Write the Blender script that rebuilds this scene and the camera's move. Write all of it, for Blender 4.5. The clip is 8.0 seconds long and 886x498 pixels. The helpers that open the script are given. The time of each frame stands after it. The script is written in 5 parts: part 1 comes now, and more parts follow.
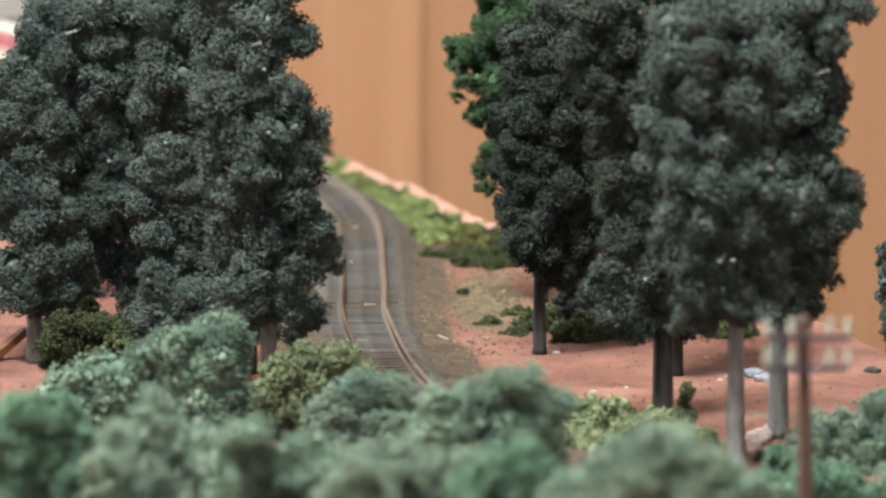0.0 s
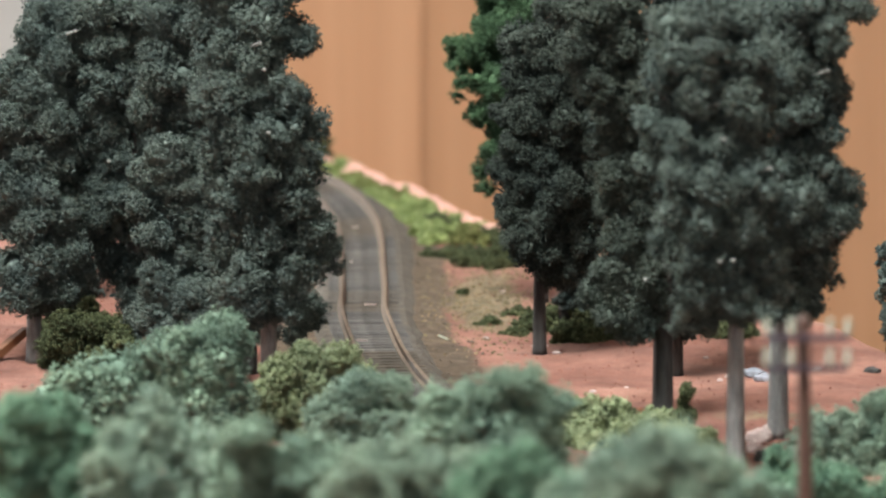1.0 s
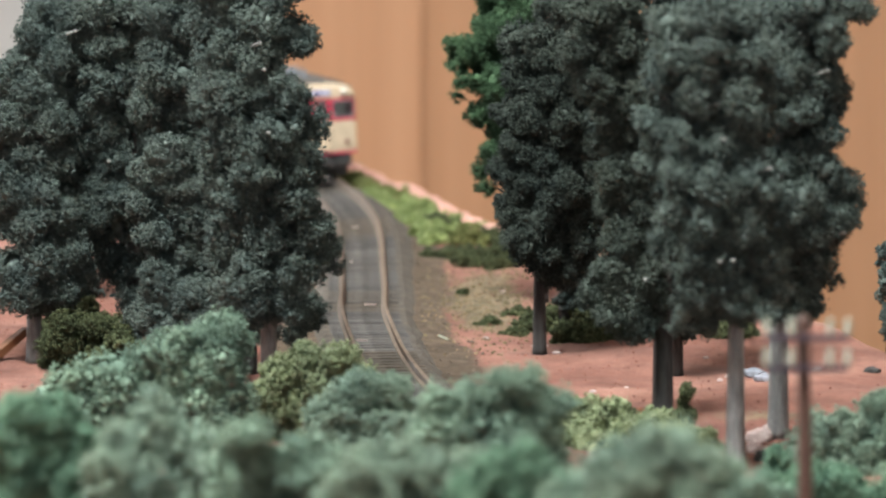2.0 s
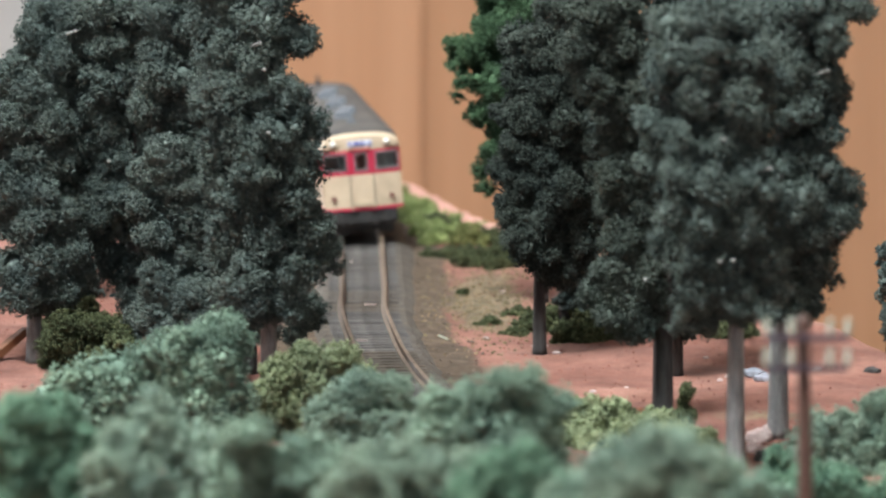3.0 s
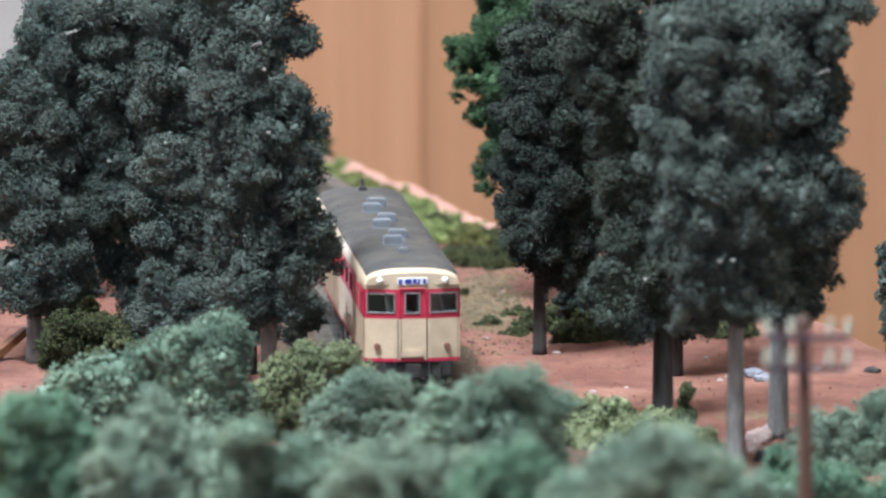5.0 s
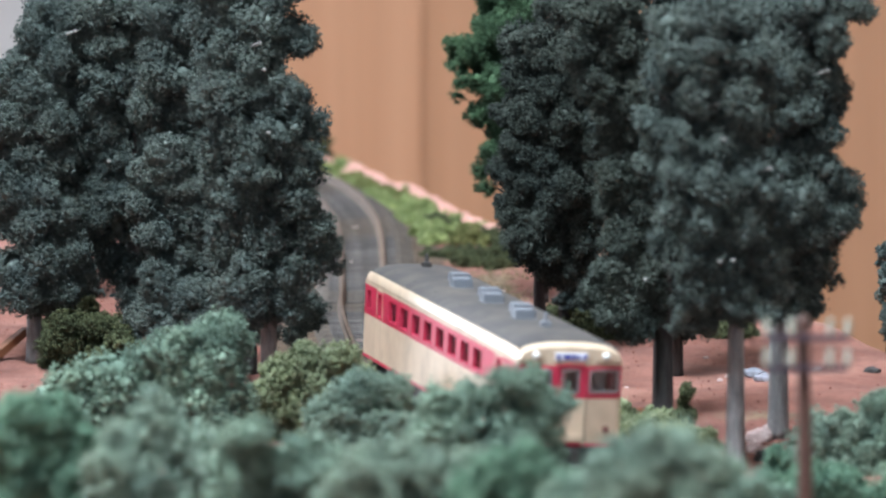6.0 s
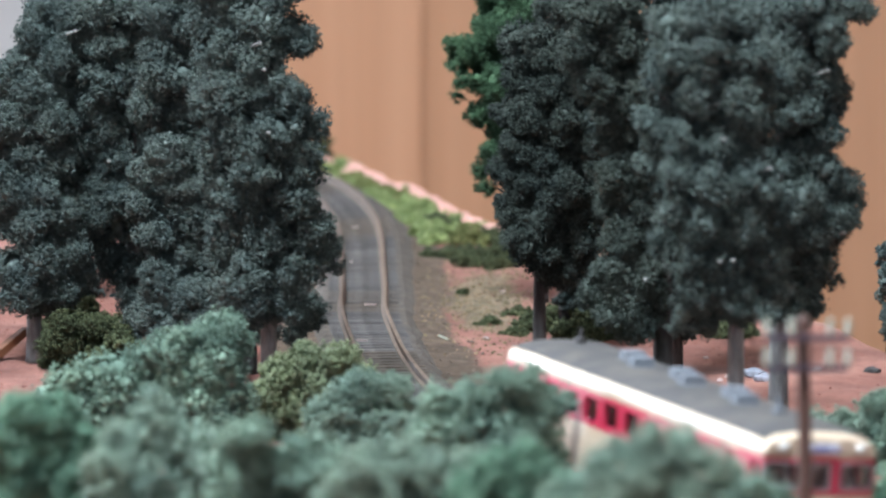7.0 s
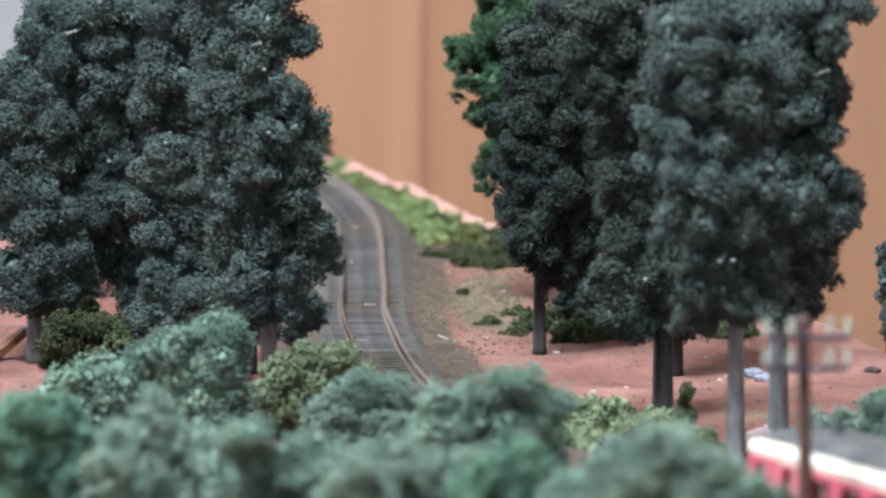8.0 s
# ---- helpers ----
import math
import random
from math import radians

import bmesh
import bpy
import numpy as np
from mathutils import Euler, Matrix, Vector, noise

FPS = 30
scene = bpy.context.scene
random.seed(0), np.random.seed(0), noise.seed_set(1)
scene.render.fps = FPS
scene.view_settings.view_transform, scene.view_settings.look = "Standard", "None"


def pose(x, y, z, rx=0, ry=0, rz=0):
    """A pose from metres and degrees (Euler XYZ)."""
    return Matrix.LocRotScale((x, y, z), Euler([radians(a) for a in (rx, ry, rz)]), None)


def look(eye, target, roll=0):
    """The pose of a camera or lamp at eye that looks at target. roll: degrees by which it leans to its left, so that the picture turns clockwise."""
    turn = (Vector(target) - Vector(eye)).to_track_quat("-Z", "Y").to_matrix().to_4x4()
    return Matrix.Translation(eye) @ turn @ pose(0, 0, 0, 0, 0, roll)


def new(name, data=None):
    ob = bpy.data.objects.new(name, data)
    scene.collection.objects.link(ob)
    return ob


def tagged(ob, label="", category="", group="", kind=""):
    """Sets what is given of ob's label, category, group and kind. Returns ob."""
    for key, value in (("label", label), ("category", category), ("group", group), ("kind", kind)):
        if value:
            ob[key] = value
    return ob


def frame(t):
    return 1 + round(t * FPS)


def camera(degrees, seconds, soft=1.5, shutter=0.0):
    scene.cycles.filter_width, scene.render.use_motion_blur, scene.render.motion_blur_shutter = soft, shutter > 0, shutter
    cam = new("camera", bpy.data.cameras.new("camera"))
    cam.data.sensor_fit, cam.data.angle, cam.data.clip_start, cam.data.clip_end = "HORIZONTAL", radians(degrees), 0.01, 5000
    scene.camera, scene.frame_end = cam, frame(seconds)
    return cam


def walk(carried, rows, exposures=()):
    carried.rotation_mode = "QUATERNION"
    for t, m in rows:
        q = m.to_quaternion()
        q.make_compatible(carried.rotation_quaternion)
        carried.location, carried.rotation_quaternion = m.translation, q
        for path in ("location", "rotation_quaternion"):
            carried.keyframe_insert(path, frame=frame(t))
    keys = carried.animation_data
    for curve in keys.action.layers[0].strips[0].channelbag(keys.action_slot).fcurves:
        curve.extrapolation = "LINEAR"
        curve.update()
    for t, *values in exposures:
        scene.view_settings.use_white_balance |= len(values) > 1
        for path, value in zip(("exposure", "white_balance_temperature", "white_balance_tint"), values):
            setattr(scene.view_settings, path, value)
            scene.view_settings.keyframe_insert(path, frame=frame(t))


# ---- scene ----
cam = camera(8.153, 8.0, soft=2.4)
walk(cam, [(0.0, pose(0, 0, 0.14106, 90 - 5.805, 0, 0)), (8.0, pose(0, 0, 0.14106, 90 - 5.805, 0, 0))],
     exposures=[(0.0, 0.0, 6450, 9), (1.7, 0.0, 6330, 9), (3.0, -0.04, 6100, 10), (4.5, 0.02, 5830, 11), (6.0, -0.05, 5620, 12), (8.0, 0.02, 5480, 10)])
cam.data.dof.use_dof = True
cam.data.dof.focus_distance = 1.29
cam.data.dof.aperture_fstop = 36

# ---- light ----
world = bpy.data.worlds.new("world")
scene.world = world
world.use_nodes = True
sky = world.node_tree.nodes.new("ShaderNodeTexSky")
sky.sky_type, sky.sun_disc = "NISHITA", False
sky.sun_elevation, sky.sun_rotation = radians(40), radians(-110)
world.node_tree.nodes["Background"].inputs[1].default_value = 0.12
world.node_tree.links.new(sky.outputs[0], world.node_tree.nodes["Background"].inputs[0])


def window_light(name, eye, target, w, h, watts, colour):
    data = bpy.data.lights.new(name, "AREA")
    data.shape, data.size, data.size_y, data.energy, data.color = "RECTANGLE", w, h, watts, colour
    ob = new(name, data)
    ob.matrix_world = look(eye, target)
    return ob


window_light("window_light", (-1.76, 3.27, 0.37), (0.0, 1.2, 0.0), 0.30, 0.40, 58, (1.0, 0.98, 0.95))
# the second lamp is an added soft fill from an unseen window behind the camera
window_light("window_light", (-0.3, -1.14, 0.95), (0.0, 1.3, 0.0), 1.8, 0.9, 4, (0.93, 0.97, 1.0))
window_light("ceiling_light", (-0.42, 0.64, 1.52), (-0.42, 0.65, 0.0), 0.6, 0.5, 86, (0.96, 1.0, 0.98))

# ---- materials ----
MM = 0.001


def nodes(name, rough=0.8, metal=0.0):
    m = bpy.data.materials.new(name)
    m.use_nodes = True
    b = m.node_tree.nodes["Principled BSDF"]
    b.inputs["Roughness"].default_value, b.inputs["Metallic"].default_value = rough, metal
    return m, m.node_tree.nodes, m.node_tree.links, b


def noise_tex(n, l, scale, detail=4, rough=0.6, stretch=None):
    t = n.new("ShaderNodeTexNoise")
    t.inputs["Scale"].default_value, t.inputs["Detail"].default_value, t.inputs["Roughness"].default_value = scale, detail, rough
    c = n.new("ShaderNodeTexCoord")
    if stretch:
        s = n.new("ShaderNodeMapping")
        s.inputs["Scale"].default_value = stretch
        l.new(c.outputs["Object"], s.inputs[0])
        l.new(s.outputs[0], t.inputs["Vector"])
    else:
        l.new(c.outputs["Object"], t.inputs["Vector"])
    return t


def ramp(n, l, source, stops):
    r = n.new("ShaderNodeValToRGB")
    e = r.color_ramp.elements
    while len(e) < len(stops):
        e.new(0.5)
    for k, (p, c) in zip(e, stops):
        k.position, k.color = p, (*c, 1)
    l.new(source, r.inputs[0])
    return r


def mix(n, l, fac, a, b, mode="MIX"):
    x = n.new("ShaderNodeMix")
    x.data_type, x.blend_type = "RGBA", mode
    for value, socket in ((fac, x.inputs["Factor"]), (a, x.inputs["A"]), (b, x.inputs["B"])):
        if isinstance(value, (int, float)):
            socket.default_value = value
        elif isinstance(value, tuple):
            socket.default_value = (*value, 1)
        else:
            l.new(value, socket)
    return x.outputs["Result"]


def bump(n, l, b, height, strength, distance):
    x = n.new("ShaderNodeBump")
    x.inputs["Strength"].default_value, x.inputs["Distance"].default_value = strength, distance
    l.new(height, x.inputs["Height"])
    l.new(x.outputs[0], b.inputs["Normal"])


def paint(name, colour, rough=0.45, dirt=(0.1, 0.08, 0.06), amount=0.25, metal=0.0, scale=250):
    """Plastic or paint with faint dirt at two scales."""
    m, n, l, b = nodes(name, rough, metal)
    t, u = noise_tex(n, l, scale, 5), noise_tex(n, l, scale * 8, 3)
    f = ramp(n, l, t.outputs[0], [(0.42, (0, 0, 0)), (0.75, (amount,) * 3)])
    c = mix(n, l, f.outputs[0], colour, dirt)
    g = ramp(n, l, u.outputs[0], [(0.3, (0.93,) * 3), (0.7, (1.03,) * 3)])
    l.new(mix(n, l, 1.0, c, g.outputs[0], "MULTIPLY"), b.inputs["Base Color"])
    bump(n, l, b, u.outputs[0], 0.15, 0.0001)
    return m


def foliage(name, dark, light, tip):
    """Ground foam: each crumb has its own tone, under broad drifts of colour."""
    m, n, l, b = nodes(name, 1.0)
    b.inputs["Specular IOR Level"].default_value = 0.15
    geo = n.new("ShaderNodeNewGeometry")
    crumb = ramp(n, l, geo.outputs["Random Per Island"], [(0.0, dark), (0.6, light), (1.0, tip)])
    t = noise_tex(n, l, 70, 3)
    drift = ramp(n, l, t.outputs[0], [(0.35, (0.66, 0.70, 0.72)), (0.65, (1.2, 1.17, 1.12))])
    l.new(mix(n, l, 1.0, crumb.outputs[0], drift.outputs[0], "MULTIPLY"), b.inputs["Base Color"])
    f = noise_tex(n, l, 1500, 4, 0.75)
    bump(n, l, b, f.outputs[0], 0.7, 0.0006)
    return m


M_PINE = foliage("dark_foam", (0.082, 0.103, 0.092), (0.110, 0.136, 0.121), (0.142, 0.169, 0.152))
# pine foam darkened in its colour for the shade behind the front trees
M_PINE_SHADED = foliage("shaded_foam", (0.038, 0.048, 0.043), (0.052, 0.064, 0.058), (0.070, 0.084, 0.076))
# olive foam, its tones lowered for shade from neighbouring trees
M_PINE_WARM_SHADED = foliage("shaded_olive_foam", (0.044, 0.054, 0.046), (0.058, 0.071, 0.060), (0.080, 0.095, 0.081))
M_PINE_OLIVE = foliage("olive_grey_foam", (0.060, 0.072, 0.060), (0.080, 0.096, 0.080), (0.108, 0.127, 0.107))
M_GREEN = foliage("deep_green_foam", (0.042, 0.082, 0.042), (0.066, 0.118, 0.062), (0.095, 0.158, 0.088))
M_BUSH = foliage("blue_green_foam", (0.172, 0.242, 0.180), (0.212, 0.295, 0.218), (0.258, 0.345, 0.257))
M_BUSH_GREY = foliage("grey_green_foam", (0.205, 0.275, 0.21), (0.257, 0.338, 0.256), (0.32, 0.41, 0.312))
M_BUSH_DEEP = foliage("deep_blue_green_foam", (0.122, 0.218, 0.145), (0.16, 0.272, 0.183), (0.215, 0.33, 0.228))
M_OLIVE = foliage("olive_foam", (0.185, 0.215, 0.115), (0.255, 0.29, 0.16), (0.34, 0.37, 0.22))
M_GRASS = foliage("light_green_foam", (0.13, 0.17, 0.055), (0.26, 0.31, 0.115), (0.42, 0.47, 0.22))
M_GRASS_OLIVE = foliage("olive_green_foam", (0.10, 0.11, 0.035), (0.18, 0.19, 0.07), (0.28, 0.29, 0.12))
M_DARKSHRUB = foliage("shrub_foam", (0.045, 0.053, 0.026), (0.078, 0.090, 0.043), (0.122, 0.135, 0.068))


def bark_material(name, a, b_):
    m, n, l, b = nodes(name, 0.9)
    t = noise_tex(n, l, 420, 6, 0.8, (1, 1, 0.22))
    l.new(ramp(n, l, t.outputs[0], [(0.3, a), (0.7, b_)]).outputs[0], b.inputs["Base Color"])
    bump(n, l, b, t.outputs[0], 0.9, 0.0006)
    return m


M_BARK_DARK = bark_material("dark_bark", (0.016, 0.015, 0.014), (0.062, 0.058, 0.054))
M_BARK_GREY = bark_material("grey_bark", (0.085, 0.084, 0.08), (0.32, 0.315, 0.305))


def ground_material():
    m, n, l, b = nodes("red_earth", 0.95)
    at = n.new("ShaderNodeAttribute")
    at.attribute_name = "cover"
    sep = n.new("ShaderNodeSeparateColor")
    l.new(at.outputs["Color"], sep.inputs[0])
    t1, t2, t3 = noise_tex(n, l, 26, 6), noise_tex(n, l, 300, 5, 0.7), noise_tex(n, l, 1500, 3)
    red = ramp(n, l, t1.outputs[0], [(0.3, (0.125, 0.046, 0.032)), (0.5, (0.205, 0.084, 0.058)), (0.72, (0.33, 0.165, 0.122))])
    brown = ramp(n, l, t2.outputs[0], [(0.3, (0.036, 0.023, 0.013)), (0.5, (0.08, 0.053, 0.032)), (0.75, (0.165, 0.115, 0.074))])
    dry = ramp(n, l, t2.outputs[0], [(0.32, (0.062, 0.058, 0.026)), (0.5, (0.135, 0.098, 0.055)), (0.72, (0.25, 0.165, 0.104))])
    foam = ramp(n, l, t2.outputs[0], [(0.3, (0.40, 0.19, 0.14)), (0.55, (0.52, 0.28, 0.22)), (0.75, (0.66, 0.46, 0.39))])
    # ragged borders between the coverings
    rag = n.new("ShaderNodeMath")
    rag.operation, rag.inputs[1].default_value = "MULTIPLY_ADD", 0.9
    rag.inputs[2].default_value = -0.45
    l.new(t2.outputs[0], rag.inputs[0])

    def edge(channel):
        a = n.new("ShaderNodeMath")
        a.operation = "ADD"
        l.new(channel, a.inputs[0])
        l.new(rag.outputs[0], a.inputs[1])
        return ramp(n, l, a.outputs[0], [(0.40, (0, 0, 0)), (0.60, (1, 1, 1))]).outputs[0]

    c = mix(n, l, edge(sep.outputs["Green"]), red.outputs[0], dry.outputs[0])
    c = mix(n, l, edge(sep.outputs["Red"]), c, brown.outputs[0])
    c = mix(n, l, edge(sep.outputs["Blue"]), c, foam.outputs[0])
    g = ramp(n, l, t3.outputs[0], [(0.25, (0.7,) * 3), (0.75, (1.18,) * 3)])
    c = mix(n, l, 1.0, c, g.outputs[0], "MULTIPLY")
    t4 = noise_tex(n, l, 85, 5, 0.7)
    h = ramp(n, l, t4.outputs[0], [(0.3, (0.68, 0.66, 0.66)), (0.5, (1.0, 1.0, 1.0)), (0.7, (1.15, 1.17, 1.18))])
    l.new(mix(n, l, 1.0, c, h.outputs[0], "MULTIPLY"), b.inputs["Base Color"])
    bump(n, l, b, t2.outputs[0], 0.7, 0.0012)
    return m


M_GROUND = ground_material()


def speckle(name, stops, scale, rough=0.9, strength=0.5, stretch=None, island=False):
    m, n, l, b = nodes(name, rough)
    t = noise_tex(n, l, scale, 5, 0.65, stretch)
    c = ramp(n, l, t.outputs[0], stops).outputs[0]
    if island:
        geo = n.new("ShaderNodeNewGeometry")
        r = ramp(n, l, geo.outputs["Random Per Island"], [(0, (0.55,) * 3), (1, (1.3,) * 3)])
        c = mix(n, l, 1.0, c, r.outputs[0], "MULTIPLY")
    else:
        info = n.new("ShaderNodeObjectInfo")
        r = ramp(n, l, info.outputs["Random"], [(0, (0.6,) * 3), (1, (1.35,) * 3)])
        c = mix(n, l, 1.0, c, r.outputs[0], "MULTIPLY")
    l.new(c, b.inputs["Base Color"])
    bump(n, l, b, t.outputs[0], strength, 0.0005)
    return m


M_SLEEPER = speckle("weathered_sleeper", [(0.3, (0.034, 0.031, 0.030)), (0.5, (0.074, 0.069, 0.067)), (0.7, (0.15, 0.138, 0.128))], 350)
M_SLEEPER_BROWN = speckle("soiled_sleeper", [(0.3, (0.036, 0.027, 0.019)), (0.5, (0.08, 0.062, 0.046)), (0.7, (0.15, 0.124, 0.098))], 350)
M_RAIL = speckle("rusty_rail", [(0.3, (0.055, 0.039, 0.027)), (0.7, (0.14, 0.10, 0.07))], 300, 0.6)
M_BALLAST = speckle("ballast", [(0.3, (0.030, 0.024, 0.019)), (0.5, (0.065, 0.053, 0.042)), (0.75, (0.125, 0.102, 0.078))], 420)
M_STONES = speckle("ballast_stones", [(0.3, (0.065, 0.048, 0.032)), (0.7, (0.17, 0.135, 0.10))], 120, island=True)
M_ROCK = speckle("orange_rock", [(0.3, (0.42, 0.17, 0.09)), (0.7, (0.62, 0.33, 0.20))], 400)
M_PALE = speckle("pale_rock", [(0.3, (0.33, 0.22, 0.19)), (0.7, (0.62, 0.52, 0.48))], 400)
M_SLATE = speckle("blue_grey_rock", [(0.3, (0.11, 0.115, 0.13)), (0.7, (0.28, 0.29, 0.33))], 400)
M_DRYTURF = speckle("dry_turf", [(0.3, (0.095, 0.09, 0.036)), (0.5, (0.175, 0.13, 0.07)), (0.7, (0.29, 0.20, 0.125))], 160, island=True)
M_REDGRIT = speckle("red_grit", [(0.3, (0.15, 0.056, 0.038)), (0.7, (0.29, 0.128, 0.088))], 90, island=True)
M_FOAM = speckle("pink_foam_board", [(0.3, (0.62, 0.30, 0.22)), (0.7, (0.75, 0.45, 0.36))], 60)


def wood_material(name, a, b_, c_, along=(9, 9, 0.35)):
    m, n, l, b = nodes(name, 0.42)
    t = noise_tex(n, l, 7, 5, 0.6, along)
    u = noise_tex(n, l, 60, 4, 0.7, (6, 6, 0.12))
    c = ramp(n, l, t.outputs[0], [(0.3, a), (0.5, b_), (0.72, c_)])
    g = ramp(n, l, u.outputs[0], [(0.3, (0.93,) * 3), (0.7, (1.05,) * 3)])
    l.new(mix(n, l, 1.0, c.outputs[0], g.outputs[0], "MULTIPLY"), b.inputs["Base Color"])
    bump(n, l, b, u.outputs[0], 0.1, 0.0005)
    return m


M_PANEL = wood_material("wood_veneer", (0.41, 0.208, 0.107), (0.455, 0.238, 0.126), (0.50, 0.27, 0.148))
M_PLANK = wood_material("brown_plank", (0.11, 0.045, 0.022), (0.16, 0.065, 0.03), (0.21, 0.09, 0.042), (9, 9, 9))
M_WALL = speckle("white_plaster", [(0.3, (0.50, 0.50, 0.49)), (0.7, (0.58, 0.58, 0.57))], 30, 0.9, 0.1)
M_CEILING = speckle("ceiling_white", [(0.3, (0.78, 0.78, 0.77)), (0.7, (0.84, 0.84, 0.83))], 30, 0.9, 0.1)
M_FLOOR = wood_material("floor_wood", (0.20, 0.12, 0.07), (0.26, 0.16, 0.09), (0.32, 0.20, 0.12), (9, 0.35, 9))

M_CREAM = paint("cream_plastic", (0.60, 0.475, 0.335), 0.42, (0.25, 0.18, 0.11), 0.45, scale=170)
M_RED = paint("crimson_plastic", (0.50, 0.030, 0.072), 0.40, (0.18, 0.03, 0.03), 0.25)
M_ROOF = paint("grey_roof", (0.052, 0.050, 0.049), 0.75, (0.17, 0.145, 0.115), 0.5, scale=120)
M_VENT = paint("roof_vent_grey", (0.17, 0.185, 0.205), 0.9, (0.14, 0.13, 0.12), 0.35)
M_BLACK = paint("underframe_black", (0.025, 0.024, 0.024), 0.6, (0.10, 0.085, 0.07), 0.5)
M_FRAME = paint("window_metal", (0.45, 0.45, 0.46), 0.35, (0.2, 0.2, 0.2), 0.2, 0.7)
M_SIGNWHITE = paint("sign_white", (0.72, 0.74, 0.80), 0.4, amount=0.1)
M_SIGNBLUE = paint("sign_blue", (0.035, 0.045, 0.30), 0.4, amount=0.1)
M_TAIL = paint("tail_lamp_red", (0.22, 0.10, 0.08), 0.25, amount=0.1)
M_STEEL = paint("wheel_steel", (0.3, 0.29, 0.28), 0.35, amount=0.2, metal=1.0)
M_SEAT = paint("seat_red", (0.55, 0.14, 0.15), 0.8)
M_INNER = paint("cabin_cream", (0.72, 0.70, 0.64), 0.7)
M_POLE = paint("brown_pole", (0.10, 0.050, 0.036), 0.5, (0.18, 0.11, 0.08), 0.35)
M_CROSSARM = paint("dark_violet_brown", (0.055, 0.040, 0.055), 0.5, (0.12, 0.09, 0.10), 0.3)
M_INSULATOR = paint("white_insulator", (0.42, 0.43, 0.34), 0.25, amount=0.1)
M_TWIG_PALE = paint("pale_twig_end", (0.27, 0.27, 0.25), 0.8)
M_TWIG = paint("pale_twig", (0.22, 0.22, 0.20), 0.9)


def glass_material(name, tint):
    m, n, l, b = nodes(name, 0.06)
    b.inputs["Base Color"].default_value = (*tint, 1)
    b.inputs["Transmission Weight"].default_value = 1.0
    b.inputs["IOR"].default_value = 1.45
    return m


M_GLASS = glass_material("window_glass", (0.75, 0.8, 0.82))
M_LENS = paint("headlamp_lens", (0.85, 0.85, 0.80), 0.08, amount=0.05)


# ---- builders ----
def part(name, bm, material, parent=None, label=""):
    """Links a bmesh given in millimetres as one mesh object under its thing."""
    bmesh.ops.scale(bm, vec=(MM,) * 3, verts=bm.verts)
    me = bpy.data.meshes.new(name)
    bm.to_mesh(me)
    bm.free()
    for m in material if isinstance(material, (list, tuple)) else [material]:
        me.materials.append(m)
    ob = new(name, me)
    ob.parent = parent
    if label:
        tagged(ob, label)
    return ob


def empty(name, label, category, x=0, y=0, z=0, group="", kind=""):
    ob = new(name)
    ob.empty_display_size = 0.005
    ob.location = (x * MM, y * MM, z * MM)
    return tagged(ob, label, category, group, kind)


def box(bm, x0, x1, y0, y1, z0, z1, bevel=0.0, mat=0):
    made = bmesh.ops.create_cube(bm, size=1.0)
    for v in made["verts"]:
        v.co = Vector(((x0 + x1) / 2 + v.co.x * (x1 - x0), (y0 + y1) / 2 + v.co.y * (y1 - y0), (z0 + z1) / 2 + v.co.z * (z1 - z0)))
    faces = {f for v in made["verts"] for f in v.link_faces}
    for f in faces:
        f.material_index = mat
    if bevel:
        bmesh.ops.bevel(bm, geom=list({e for f in faces for e in f.edges}), offset=bevel, segments=2, affect="EDGES")


def rod(bm, a, b, r0, r1=None, n=10):
    a, b = Vector(a), Vector(b)
    r1 = r0 if r1 is None else r1
    m = Matrix.Translation((a + b) / 2) @ (b - a).to_track_quat("Z", "Y").to_matrix().to_4x4()
    bmesh.ops.create_cone(bm, cap_ends=True, segments=n, radius1=r0, radius2=r1, depth=(b - a).length, matrix=m)


def lathe(bm, profile, n=14, at=(0, 0, 0)):
    """Turns (radius, height) pairs about an upright axis."""
    rings = [[bm.verts.new((at[0] + r * math.cos(6.2832 * k / n), at[1] + r * math.sin(6.2832 * k / n), at[2] + h)) for k in range(n)] for r, h in profile]
    for a, b in zip(rings, rings[1:]):
        for k in range(n):
            bm.faces.new((a[k], a[(k + 1) % n], b[(k + 1) % n], b[k]))
    bm.faces.new(rings[0][::-1])
    bm.faces.new(rings[-1])


def mesh_from(name, verts, faces, material, parent=None, smooth=False):
    """One mesh from numpy arrays of vertices (millimetres) and triangles or quads."""
    me = bpy.data.meshes.new(name)
    k = faces.shape[1]
    me.vertices.add(len(verts))
    me.vertices.foreach_set("co", (verts * MM).astype(np.float32).ravel())
    me.loops.add(faces.size)
    me.loops.foreach_set("vertex_index", faces.astype(np.int32).ravel())
    me.polygons.add(len(faces))
    me.polygons.foreach_set("loop_start", np.arange(0, faces.size, k, dtype=np.int32))
    me.polygons.foreach_set("use_smooth", np.full(len(faces), smooth))
    me.update(calc_edges=True)
    me.materials.append(material)
    ob = new(name, me)
    ob.parent = parent
    return ob


G = (1 + 5 ** 0.5) / 2
ICO_V = np.array([(-1, G, 0), (1, G, 0), (-1, -G, 0), (1, -G, 0), (0, -1, G), (0, 1, G), (0, -1, -G), (0, 1, -G), (G, 0, -1), (G, 0, 1), (-G, 0, -1), (-G, 0, 1)]) / 1.902
